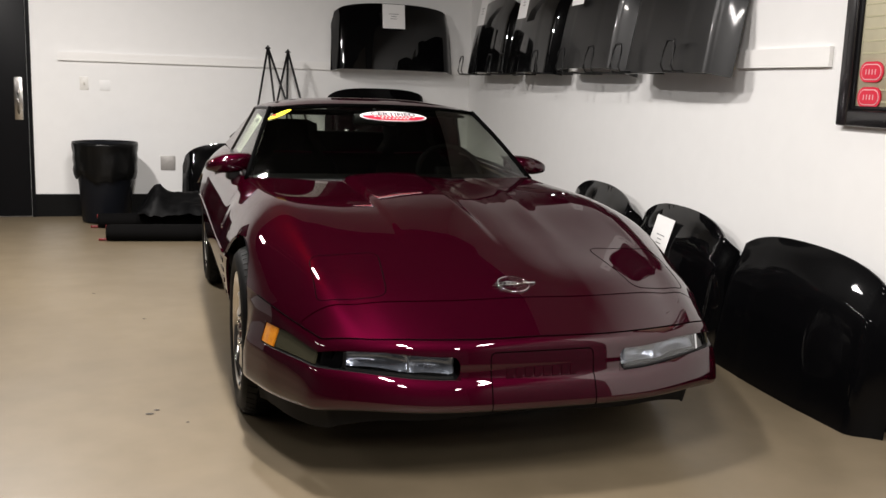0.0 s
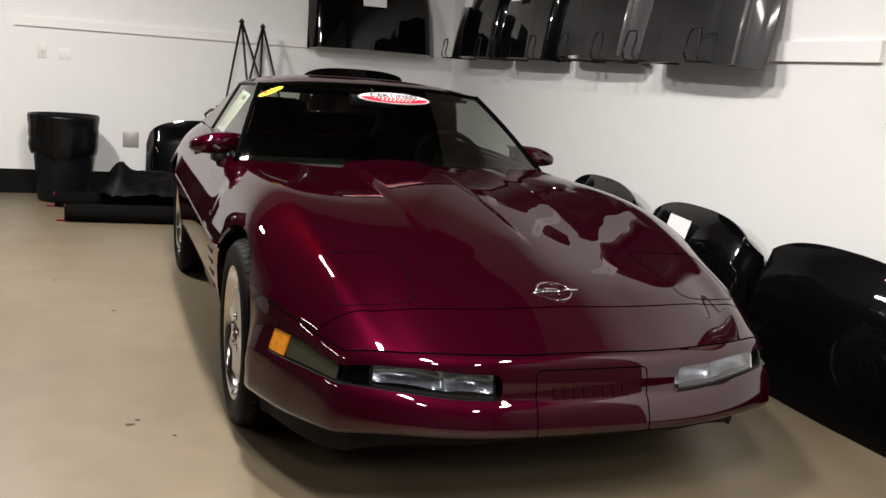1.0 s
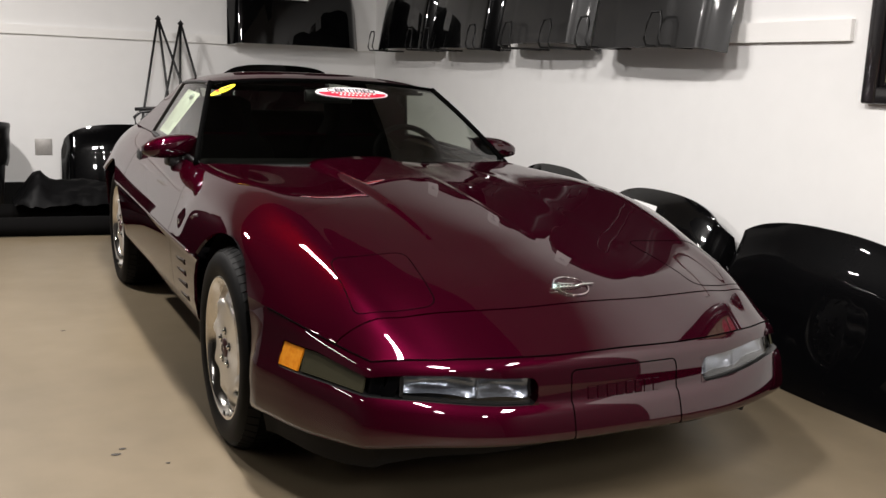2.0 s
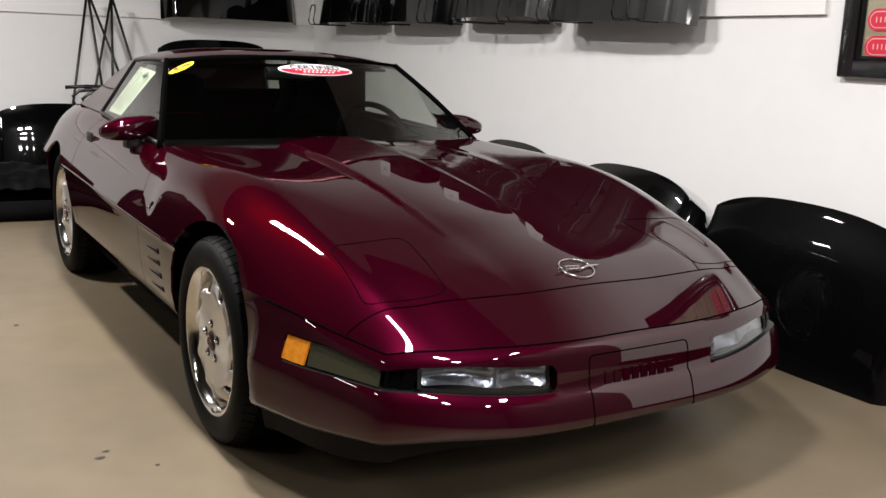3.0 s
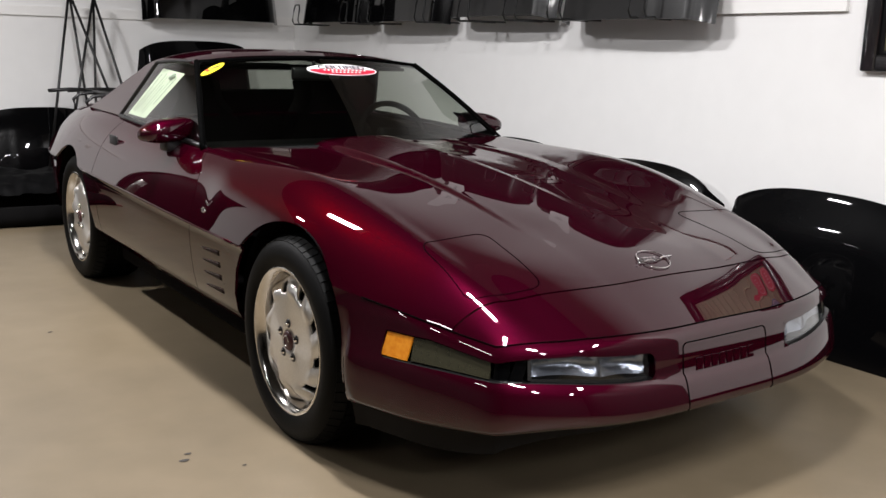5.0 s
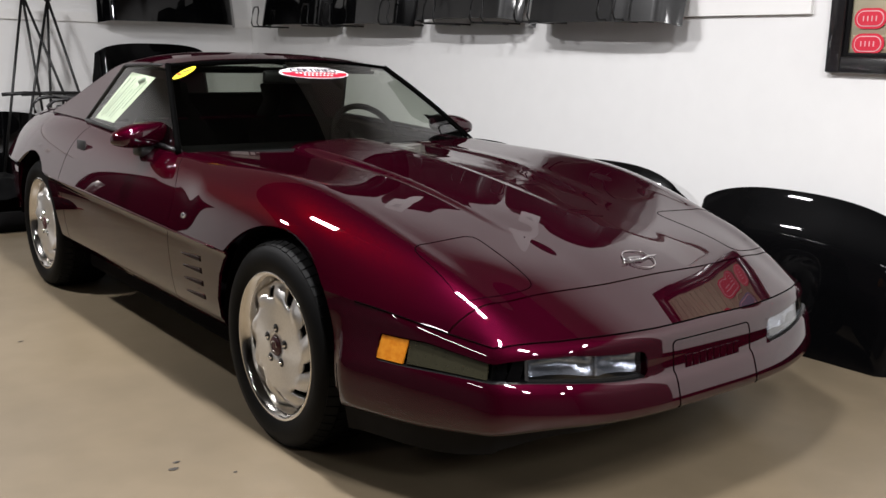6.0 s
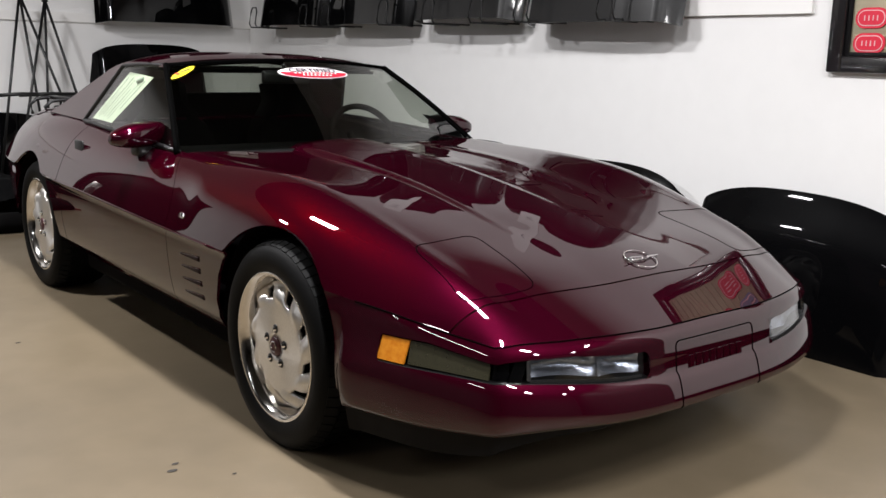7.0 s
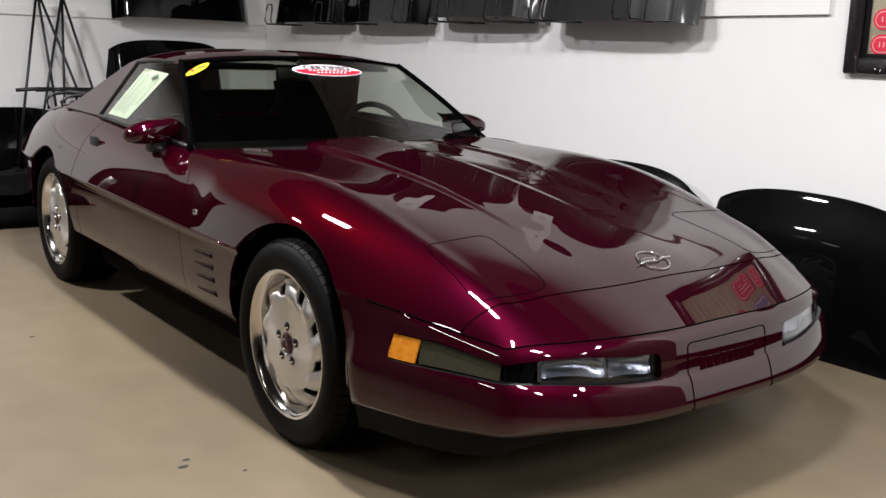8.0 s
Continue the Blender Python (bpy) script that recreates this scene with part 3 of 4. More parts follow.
lamp_band("lamp_bezel", S_LAMP1 - 0.006, S_LAMP1 + 0.004, 0.008, CHROME, 4, shrink=0.08, foot=0.10, thick=0.006)
lamp_band("front_lamp_lens", LAMP_A, LAMP_B, 0.004, LENS, 16, label="clear ribbed front lamp lens", shrink=0.02, foot=0.15, thick=0.006)
lamp_band("lamp_sill", LAMP_A, LAMP_B, 0.010, TRIMB, 16, shrink=0.86, foot=0.02, thick=0.006)
lamp_band("corner_strut", S_LAMP1 + 0.006, S_LAMP1 + 0.040, 0.016, GLOSSB, 6, shrink=0.0, foot=0.0, thick=0.01, slope=0.02)
lamp_band("corner_lens", S_LAMP1 + 0.044, S_MARK0 - 0.004, 0.024, GLOSSB, 8, label="dark corner lamp lens", shrink=0.04, thick=0.006)
lamp_band("side_reflector", S_MARK0, S_MARK1 - 0.092, 0.008, SMOKE, 10, label="smoked olive side lens", shrink=0.08, thick=0.006)
lamp_band("side_marker", S_MARK1 - 0.086, S_MARK1 - 0.002, 0.004, AMBER, 8, label="amber side marker lens", shrink=0.06, thick=0.006, slope=0.008)
# rounded inner corners of the lamp opening, and a rounded end behind the amber lens
for sd in (-1, 1):
    for q0, dr in ((S_LAMP0, 1), (S_MARK1, -1)):
        for low in (0, 1):
            def at_band(ds, f):
                q = q0 + dr * ds
                t, u = Vector(fascia_point(q, R0)), Vector(fascia_point(q, R1))
                f = 1 - f if low else f
                o = t + (u - t) * f
                return (sd * o.x, o.y - 0.001, o.z)
            rr, ff = (0.024, 0.42) if dr > 0 else (0.010, 0.22)
            rows = []
            for k in range(7):
                a = math.pi / 2 * k / 6
                e = (rr * (1 - math.sin(a)), ff * (1 - math.cos(a)))
                rows.append([at_band(-0.002, -0.03), at_band(*e)])
            sheet("lamp_opening_corner", rows, PAINT, car)

for sd in (-1, 1):
    part("nose_joint", tube_bm([(sd * x, y - 0.002, z - 0.001) for x, y, z in FRONT[::2] + EDGE], 0.0022, 6), PILLAR, car)

# air dam
dam = []
for r in range(5):
    f = r / 4
    row = []
    for q in np.linspace(0, S_END, 40):
        p, n = plan_at(q)
        w = 0.035 + 0.02 * f + 0.045 * smooth(0.4, 0.0, q) - 0.02 * smooth(0.55, 0.95, q)
        row.append((p[0] - n[0] * w, p[1] - n[1] * w, 0.282 - 0.03 * smooth(0.5, 0.9, q) - (0.066 + 0.030 * smooth(0.45, 0.85, q)) * f))
    x, y, z = row[-1]
    row += [(x + 0.02 * k / 3, y + (-0.355 - y) * k / 3, z) for k in (1, 2, 3)]
    dam.append(row)
both("air_dam", dam, DAM, car, "matt black rubber air dam", 0.006)

# black under-body; the sill box is added to deepen the shade below
part("sill_shade_box", box_bm(-0.74, 0.74, 0.40, 2.05, 0.15, 0.29, 0.03), GAP, car)
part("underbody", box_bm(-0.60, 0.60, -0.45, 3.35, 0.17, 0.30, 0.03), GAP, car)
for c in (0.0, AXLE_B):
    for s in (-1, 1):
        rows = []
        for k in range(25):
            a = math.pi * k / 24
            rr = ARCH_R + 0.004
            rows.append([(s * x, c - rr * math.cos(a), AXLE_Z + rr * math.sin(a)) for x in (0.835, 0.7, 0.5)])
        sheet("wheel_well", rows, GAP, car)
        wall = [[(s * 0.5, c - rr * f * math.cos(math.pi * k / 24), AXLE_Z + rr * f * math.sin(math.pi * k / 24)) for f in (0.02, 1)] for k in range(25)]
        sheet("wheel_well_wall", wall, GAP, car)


# wheels
def wheel(x, y, side, width):
    w = new("wheel")
    w.parent = car
    w.matrix_basis = pose(x, y, AXLE_Z - 0.002, 0, 0, 0 if side > 0 else 180)
    hw = width / 2
    prof = [(0.222, -hw * 0.86), (0.235, -hw * 0.97), (0.265, -hw * 1.02), (0.293, -hw * 0.98), (0.309, -hw * 0.86), (0.317, -hw * 0.68), (0.323, -hw * 0.3), (0.323, hw * 0.3), (0.317, hw * 0.68),
            (0.309, hw * 0.86), (0.293, hw * 0.98), (0.265, hw * 1.02), (0.235, hw * 0.97), (0.222, hw * 0.86)]
    part("tyre", lathe_bm(prof, 72, "x"), RUBBER, w, "black low-profile tyre")
    # tread blocks
    bm = bmesh.new()
    for k in range(60):
        a = 2 * math.pi * k / 60
        for j, (h, sk) in enumerate(((-0.72, 0.07), (-0.37, 0.03), (0.0, -0.02), (0.37, 0.03), (0.72, 0.07))):
            r = 0.3145 if abs(h) > 0.6 else 0.3205
            m = Matrix.Rotation(a + sk * (1 if j < 2 else -1), 4, "X") @ Matrix.Translation((h * hw, 0, r)) @ Matrix.Rotation(0.42 * (1 if h > 0 else -1) * (abs(h) > 0.6), 4, "Y")
            bmesh.ops.create_cube(bm, size=1, matrix=m @ Matrix.Diagonal((hw * 0.31, 0.029, 0.008, 1)))
    part("tread", bm, RUBBER, w, flat=True)
    rim = [(0.226, hw * 0.80), (0.232, hw * 0.90), (0.229, hw * 0.95), (0.222, hw * 0.94), (0.214, hw * 0.88), (0.205, hw * 0.74), (0.197, hw * 0.50), (0.193, hw * 0.1), (0.190, -hw * 0.85)]
    part("rim", lathe_bm(rim, 72, "x"), ALLOY, w, "polished alloy rim lip")
    # blade face: a dished disc with slots between slanted blades near the edge
    bm = bmesh.new()
    nb = 9
    f0 = hw * 0.80

    def face_x(r):
        return f0 - 0.005 * (r / 0.15) ** 2 - 0.022 * smooth(0.145, 0.192, r)

    steps, radii = nb * 12, [0.034, 0.05, 0.08, 0.105, 0.125, 0.138, 0.146, 0.156, 0.166, 0.176, 0.185, 0.196]
    vs = [[bm.verts.new((face_x(r) + (0.010 * math.cos(2 * math.pi * nb * k / steps) * smooth(0.135, 0.16, r)), r * math.cos(2 * math.pi * k / steps + 5.0 * max(0, r - 0.125)), r * math.sin(2 * math.pi * k / steps + 5.0 * max(0, r - 0.125)))) for k in range(steps)] for r in radii]
    for i in range(len(radii) - 1):
        for k in range(steps):
            ph = k % 12
            if 0.145 <= radii[i] < 0.184 and 4 <= ph <= 7:
                continue
            bm.faces.new((vs[i][k], vs[i][(k + 1) % steps], vs[i + 1][(k + 1) % steps], vs[i + 1][k]))
    face = part("wheel_face", bm, ALLOY_FACE, w, "machined alloy face with a ring of slanted slots")
    so = face.modifiers.new("shell", "SOLIDIFY")
    so.thickness, so.offset = 0.014, 0
    part("hub_recess", lathe_bm([(0.075, face_x(0.07) + 0.003), (0.070, face_x(0.07) + 0.004), (0.064, face_x(0.06) - 0.012), (0.03, face_x(0.05) - 0.014)], 40, "x"), ALLOY, w)
    part("centre_cap", lathe_bm([(0.0005, face_x(0.03) + 0.014), (0.028, face_x(0.03) + 0.012), (0.031, face_x(0.03) + 0.008), (0.031, face_x(0.03) - 0.03)], 32, "x"), CAPRED, w, "dark red wheel centre cap")
    part("cap_emblem", tube_bm([(face_x(0.03) + 0.0145, 0.016 * math.cos(a), 0.016 * math.sin(a)) for a in np.linspace(0, 5.2, 20)], 0.0018, 6), CHROME, w)
    for k in range(5):
        a = 2 * math.pi * k / 5 + 0.3
        nut = lathe_bm([(0.0005, face_x(0.05) + 0.017), (0.007, face_x(0.05) + 0.015), (0.0085, face_x(0.05) - 0.010)], 6, "x")
        bmesh.ops.translate(nut, verts=nut.verts, vec=(0, 0.055 * math.cos(a), 0.055 * math.sin(a)))
        part("wheel_nut", nut, CHROME, w)
        # black disc laid on the face in place of the shade round the nut
        pocket = lathe_bm([(0.0005, face_x(0.05) + 0.0085), (0.0135, face_x(0.05) + 0.0085), (0.015, face_x(0.05) + 0.004)], 18, "x")
        bmesh.ops.translate(pocket, verts=pocket.verts, vec=(0, 0.055 * math.cos(a), 0.055 * math.sin(a)))
        part("nut_pocket_shade", pocket, TRIMB, w)
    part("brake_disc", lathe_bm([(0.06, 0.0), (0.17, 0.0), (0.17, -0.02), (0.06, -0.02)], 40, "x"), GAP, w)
    return w


CAPRED = material("dark_red_cap", (0.06, 0.010, 0.014), 0.35, grain_scale=40)
for yy, ww in ((0.0, 0.245), (AXLE_B, 0.27)):
    xx = 0.862 - ww / 2 if yy == 0 else 0.842 - ww / 2
    wheel(xx, yy, 1, ww)
    wheel(-xx, yy, -1, ww)

# cabin
A_LOW, A_HIGH = Vector((0.715, 0.975, 0.802)), Vector((0.550, 1.450, 1.116))


def screen_point(u, v):
    """u across (-1..1), v up the windscreen."""
    e = A_LOW.lerp(A_HIGH, v)
    x = e.x * u
    bow = 0.10 * (1 - v) + 0.05 * v
    return (x, e.y - bow * (1 - u * u), e.z + (0.012 + 0.016 * v) * (1 - u * u) + 0.012 * math.sin(math.pi * v))


sheet("windscreen", [[screen_point(u, v) for u in np.linspace(-1, 1, 31)] for v in np.linspace(0, 1, 14)], WINDSCREEN, car, "raked clear windscreen with oval decals")
for s in (-1, 1):
    part("windscreen_pillar", tube_bm([Vector(screen_point(s, v)) + Vector((s * 0.008, 0.006, 0.002)) for v in np.linspace(-0.02, 1.0, 12)], 0.012, 10), PILLAR, car, "black windscreen pillar")
part("windscreen_header", tube_bm([Vector(screen_point(u, 1.0)) + Vector((0, 0.006, -0.002)) for u in np.linspace(-1, 1, 24)], 0.012, 10), PILLAR, car)
part("cowl_panel", tube_bm([Vector(screen_point(u, 0.0)) + Vector((0, 0.012, -0.032)) for u in np.linspace(-0.92, 0.92, 24)], 0.024, 8), TRIMB, car)

RZ = hermite([(1.45, 1.150), (1.6, 1.168), (1.8, 1.176), (2.0, 1.166), (2.15, 1.138), (2.35, 1.04), (2.60, 0.885)])
RX = hermite([(1.45, .563), (1.8, .575), (2.0, .578), (2.3, .635), (2.62, .70)])
RE = hermite([(1.45, 1.118), (1.6, 1.126), (1.8, 1.124), (2.0, 1.100), (2.2, 1.025), (2.4, .94), (2.62, .855)])


def roof_row(y, inner=0.0, n=18):
    row = []
    for t in np.linspace(0, 1, n):
        x = inner + (RX(y) - inner) * t
        f = x / RX(y)
        row.append((x, y, RZ(y) - (RZ(y) - RE(y)) * f**3.2))
    return row


sheet("hardtop", [[(-x, y, z) for x, y, z in roof_row(y)[:0:-1]] + roof_row(y) for y in np.linspace(1.462, 2.12, 22)], PAINT, car, "ruby removable hardtop", 0.02)
both("hardtop_sail", [roof_row(y, 0.47, 10) for y in np.linspace(2.12, 2.62, 16)], PAINT, car, thick=0.02)
def glass_row(y, n=9):
    xs = np.linspace(-0.472, 0.472, n)
    return [(x, y, RZ(y) - (RZ(y) - RE(y)) * (abs(x) / RX(y)) ** 3.2 - 0.004) for x in xs]


sheet("rear_window", [glass_row(y) for y in (2.10, 2.25, 2.40, 2.50, 2.60)], SIDEGLASS, car)
# side of the hardtop behind the door glass
B_LOW, B_HIGH = Vector((0.705, 2.08, 0.848)), Vector((0.592, 1.86, 1.104))
rows = []
for t in np.linspace(0, 1, 10):
    a = B_LOW.lerp(B_HIGH, t)
    yb = 2.62 - (2.62 - 1.90) * t
    b = Vector((RX(yb), yb, RE(yb)))
    rows.append([tuple(a.lerp(b, k / 7)) for k in range(8)])
both("hardtop_side", rows, PAINT, car, thick=0.012)
rows = [[(RX(y), y, RE(y)), (RX(y) + 0.004, y, RE(y) - 0.012)] for y in np.linspace(1.455, 1.90, 8)]
both("roof_rail", rows, PAINT, car, thick=0.01)
rows = []
for v in np.linspace(0, 1, 8):
    f, b = A_LOW.lerp(A_HIGH, v), B_LOW.lerp(B_HIGH, v)
    rows.append([tuple(f.lerp(b, k / 11) + Vector((0.012 * math.sin(math.pi * k / 11), 0, 0.004 * math.sin(math.pi * k / 11)))) for k in range(12)])
both("door_glass", rows, SIDEGLASS, car, "clear side window glass")
for s in (-1, 1):
    part("window_seal", tube_bm([(s * p[0], p[1], p[2]) for p in [rows[-1][k] for k in range(12)] + [rows[k][-1] for k in range(6, -1, -1)]], 0.009, 6), TRIMB, car)
    sail = [[(s * p[0] - s * 0.002, p[1] - 0.001, p[2]) for p in (rows[k][0], rows[k][1], rows[k][2])] for k in range(3)]
    sheet("mirror_sail", sail, PILLAR, car, thick=0.004)
    part("belt_seal", tube_bm([(s * p[0], p[1], p[2]) for p in rows[0]], 0.010, 6), TRIMB, car)


def mirror(s):
    m = new("door_mirror")
    m.parent = car
    m.matrix_basis = pose(0.788 * s, 1.215, 0.852, 0, 0, -8 * s)
    bm = bmesh.new()
    bmesh.ops.create_uvsphere(bm, u_segments=28, v_segments=18, radius=1)
    for v in bm.verts:
        x, y, z = v.co
        sq = lambda c, p: math.copysign(abs(c) ** p, c)
        v.co = (sq(x, 0.80) * 0.117, (sq(y, 0.7) * 0.072 if y < 0 else y * 0.035), sq(z, 0.55) * 0.048 * (1 - 0.34 * max(0.0, x * s) ** 1.5) + 0.014 * (-x * s) - 0.002)
    part("mirror_shell", bm, PAINT, m)
    bm = bmesh.new()
    bmesh.ops.create_uvsphere(bm, u_segments=24, v_segments=12, radius=1, matrix=Matrix.Translation((0, 0.036, 0)) @ Matrix.Diagonal((0.080, 0.004, 0.032, 1)))
    part("mirror_glass", bm, CHROME, m)
    part("mirror_foot", box_bm(-0.05 if s > 0 else -0.015, 0.015 if s > 0 else 0.05, -0.035, 0.03, -0.085, -0.03, 0.012), TRIMB, m)
    return m


mirror(-1)
mirror(1)

# interior
part("dashboard", box_bm(-0.66, 0.66, 0.98, 1.34, 0.58, 0.79, 0.04, 3), LEATHER, car, "black padded dashboard")
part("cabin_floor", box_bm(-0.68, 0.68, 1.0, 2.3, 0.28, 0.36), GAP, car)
part("rear_bulkhead", box_bm(-0.56, 0.56, 2.10, 2.16, 0.3, 0.97, 0.02), LEATHER, car)


def seat(x):
    s = new("seat")
    s.parent = car
    s.matrix_basis = pose(x, 1.72, 0.36)
    part("seat_cushion", box_bm(-0.24, 0.24, -0.28, 0.22, 0.0, 0.16, 0.05, 3), LEATHER, s)
    rows = []
    for v in np.linspace(0, 1, 12):
        w = 0.235 * (1 - 0.62 * smooth(0.50, 0.85, v))
        rows.append([(w * u, 0.18 + 0.17 * v - 0.05 * u * u - 0.02 * math.sin(3.1 * v), 0.10 + 0.58 * v) for u in np.linspace(-1, 1, 11)])
    b = sheet("backrest", rows, LEATHER, s, thick=0.10)
    return s


seat(-0.36)
seat(0.36)
wheel_hub = pose(0.43, 1.42, 0.765, 62, 0, 0)
sw = new("steering_wheel")
sw.parent = car
sw.matrix_basis = wheel_hub
part("wheel_ring", tube_bm([(0.185 * math.cos(a), 0.185 * math.sin(a), 0) for a in np.linspace(0, 2 * math.pi, 40, endpoint=False)], 0.015, 8, closed=True), LEATHER, sw)
part("wheel_boss", box_bm(-0.085, 0.085, -0.06, 0.06, -0.03, 0.02, 0.02), LEATHER, sw)
for a in (0, 180, 270):
    part("wheel_spoke", box_bm(0.05, 0.18, -0.018, 0.018, -0.012, 0.006, 0.005), LEATHER, sw, m=pose(0, 0, 0, 0, 0, a))
part("rear_view_mirror", box_bm(-0.12, 0.12, 1.42, 1.45, 1.04, 1.10, 0.012, 3), TRIMB, car)
part("rear_view_mirror_stem", tube_bm([(0, 1.44, 1.085), (0, 1.46, 1.145)], 0.009, 8), TRIMB, car)
for s in (-1, 1):
    part("sun_visor", box_bm(s * 0.30 - 0.19, s * 0.30 + 0.19, 1.47, 1.60, 1.10, 1.115, 0.006), LEATHER, car)
part("roof_lining", box_bm(-0.53, 0.53, 1.50, 2.08, 1.085, 1.10, 0.004), GAP, car)

# luggage rack on the rear deck
lr = new("luggage_rack")
lr.parent = car
lr["label"] = "black tubular luggage rack on the rear deck"
for yy in (3.02, 3.30):
    part("rack_bar", tube_bm([(-0.60, yy, 0.80), (-0.61, yy, 0.855), (-0.575, yy, 0.885), (-0.52, yy, 0.892), (0.52, yy, 0.892), (0.575, yy, 0.885), (0.61, yy, 0.855), (0.60, yy, 0.80)], 0.010, 8), TRIMB, lr)
for xx in (-0.48, -0.16, 0.16, 0.48):
    part("rack_slat", box_bm(xx - 0.02, xx + 0.02, 3.00, 3.32, 0.893, 0.905, 0.004), TRIMB, lr)
    part("rack_foot", box_bm(xx - 0.035, xx + 0.035, 3.14, 3.20, 0.82, 0.852, 0.008), SATINB, lr)
    part("rack_post", tube_bm([(xx, 3.17, 0.84), (xx, 3.17, 0.90)], 0.008, 6), TRIMB, lr)
ribbon("deck_seam", [top_at(-0.52, 2.42, 0.0008), top_at(-0.60, 2.46, 0.0008), top_at(-0.655, 2.60, 0.0008), top_at(-0.63, 2.80, 0.0008), top_at(-0.56, 2.86, 0.0008)], 0.006, GAP, car)

# hood emblem, badges, decals


def on_hood(x, y, lift):
    return Vector(top_at(x, y, lift))


def emblem():
    ring = [on_hood(0.054 * math.cos(a), -0.681 + 0.046 * math.sin(a), 0.004) for a in np.linspace(0, 2 * math.pi, 40, endpoint=False)]
    e = part("hood_emblem", tube_bm(ring, 0.0019, 6, closed=True), CHROME, car, "chrome ring emblem with crossed flags")
    for dy in (0.0, 0.014):
        part("emblem_flag_edge", tube_bm([on_hood(-0.078 + dy, -0.692 + dy, 0.006), on_hood(-0.03, -0.687 + dy, 0.007), on_hood(0.012, -0.690 + dy, 0.006)], 0.0018, 6), CHROME, e)
    for k in range(5):
        x = -0.058 + 0.014 * k
        part("emblem_check", tube_bm([on_hood(x, -0.692, 0.006), on_hood(x + 0.009, -0.676, 0.006)], 0.0022, 6), CHROME, e)
    part("emblem_bar", tube_bm([on_hood(0.006, -0.690, 0.006), on_hood(0.04, -0.680, 0.006), on_hood(0.080, -0.678, 0.005)], 0.0026, 6), CHROME, e)
    return e


emblem()

# plate panel in the bumper, with embossed lettering as plain bars
def on_plate(x, r, out=0.0):
    """A point of the bumper face at x, between two rows."""
    k = min(int(r), len(FROWS) - 2)
    a, b = Vector(fascia_point(abs(x), k, -out)), Vector(fascia_point(abs(x), k + 1, -out))
    p = a.lerp(b, r - k)
    return (math.copysign(p.x, x), p.y, p.z)


seam = [(0.172, r) for r in np.arange(17, 6.6, -0.5)] + [(0.172 - 0.018 * (1 - math.cos(a)), 6.6 - 1.5 * math.sin(a)) for a in np.linspace(0, math.pi / 2, 7)]
seam = seam + [(x, 5.1) for x in np.linspace(0.14, -0.14, 17)] + [(-x, r) for x, r in seam[::-1]]
part("plate_panel_seam", tube_bm([on_plate(x, r, 0.0004) for x, r in seam], 0.0018, 6), PILLAR, car)
for k in range(8):
    x = -0.122 + 0.0305 * k
    sheet("embossed_bar", [[on_plate(x + u, r, 0.003) for u in np.linspace(0, 0.022, 4)] for r in (8.4, 9.2, 10.0, 10.9)], PAINT, car, thick=0.004)

# body red darkened: the shade inside the vents is in this colour
VENT = material("vent_shade_paint", (0.010, 0.002, 0.003), 0.5, spec=0.1)
# side vents behind the front wheel, door handle, badge


def side_x(y, z):
    """How far the lower side stands out at a height."""
    drop = (Z5(y) - 0.006 - z) / ((Z5(y) - 0.27) / 0.305)
    return X5(y) - float(np.interp(drop, [d for _, d in LOW], [i for i, _ in LOW]))


def louvre(sd, z):
    """A gill that opens towards the wheel: a dark wedge, coloured as the opening's shade, under a proud painted lip."""
    rows, lip = [], []
    for y in np.linspace(0.462, 0.615, 12):
        t = (y - 0.462) / 0.153
        h = 0.013 * (1 - t) ** 0.8 + 0.001
        zz = z - 0.006 * t
        rows.append([(sd * (side_x(y, zz + h * f) + 0.0010), y, zz + h * f) for f in (-0.5, 0.0, 0.5)])
        lip.append((sd * (side_x(y, zz + h * 0.5) + 0.0008), y, zz + h * 0.5 + 0.002))
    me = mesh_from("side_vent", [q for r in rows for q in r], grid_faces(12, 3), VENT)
    v = link("side_vent", me, car)
    so = v.modifiers.new("shell", "SOLIDIFY")
    so.thickness, so.offset = 0.002, 0
    part("vent_lip", tube_bm(lip, 0.0022, 6), PAINT, v)


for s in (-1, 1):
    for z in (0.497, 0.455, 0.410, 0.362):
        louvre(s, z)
    part("door_handle", box_bm(s * 0.811 - 0.006, s * 0.811 + 0.006, 1.79, 1.89, 0.708, 0.778, 0.005, 2), TRIMB, car)
    badge_ring = part("fender_badge", tube_bm([(0, 0.019 * math.cos(a), 0.019 * math.sin(a)) for a in np.linspace(0, 2 * math.pi, 28, endpoint=False)], 0.0022, 6, closed=True), CHROME, car, "small chrome ring badge with crossed bars", m=pose(s * 0.869, 0.608, 0.615))
    part("badge_field", lathe_bm([(0.0005, 0.001 * s), (0.018, 0.001 * s), (0.019, 0)], 20, "x"), TRIMB, badge_ring)
    for a in (-38, 38):
        part("badge_bar", box_bm(-0.0012, 0.0018, -0.021, 0.021, -0.0042, 0.0042, 0.001), CHROME, badge_ring, m=pose(s * 0.0015, 0, 0, a))
    part("side_moulding", tube_bm([(s * (X5(y) + 0.001), y, Z5(y) - 0.003) for y in np.linspace(0.33, 2.10, 30)], 0.005, 6), PAINT, car)


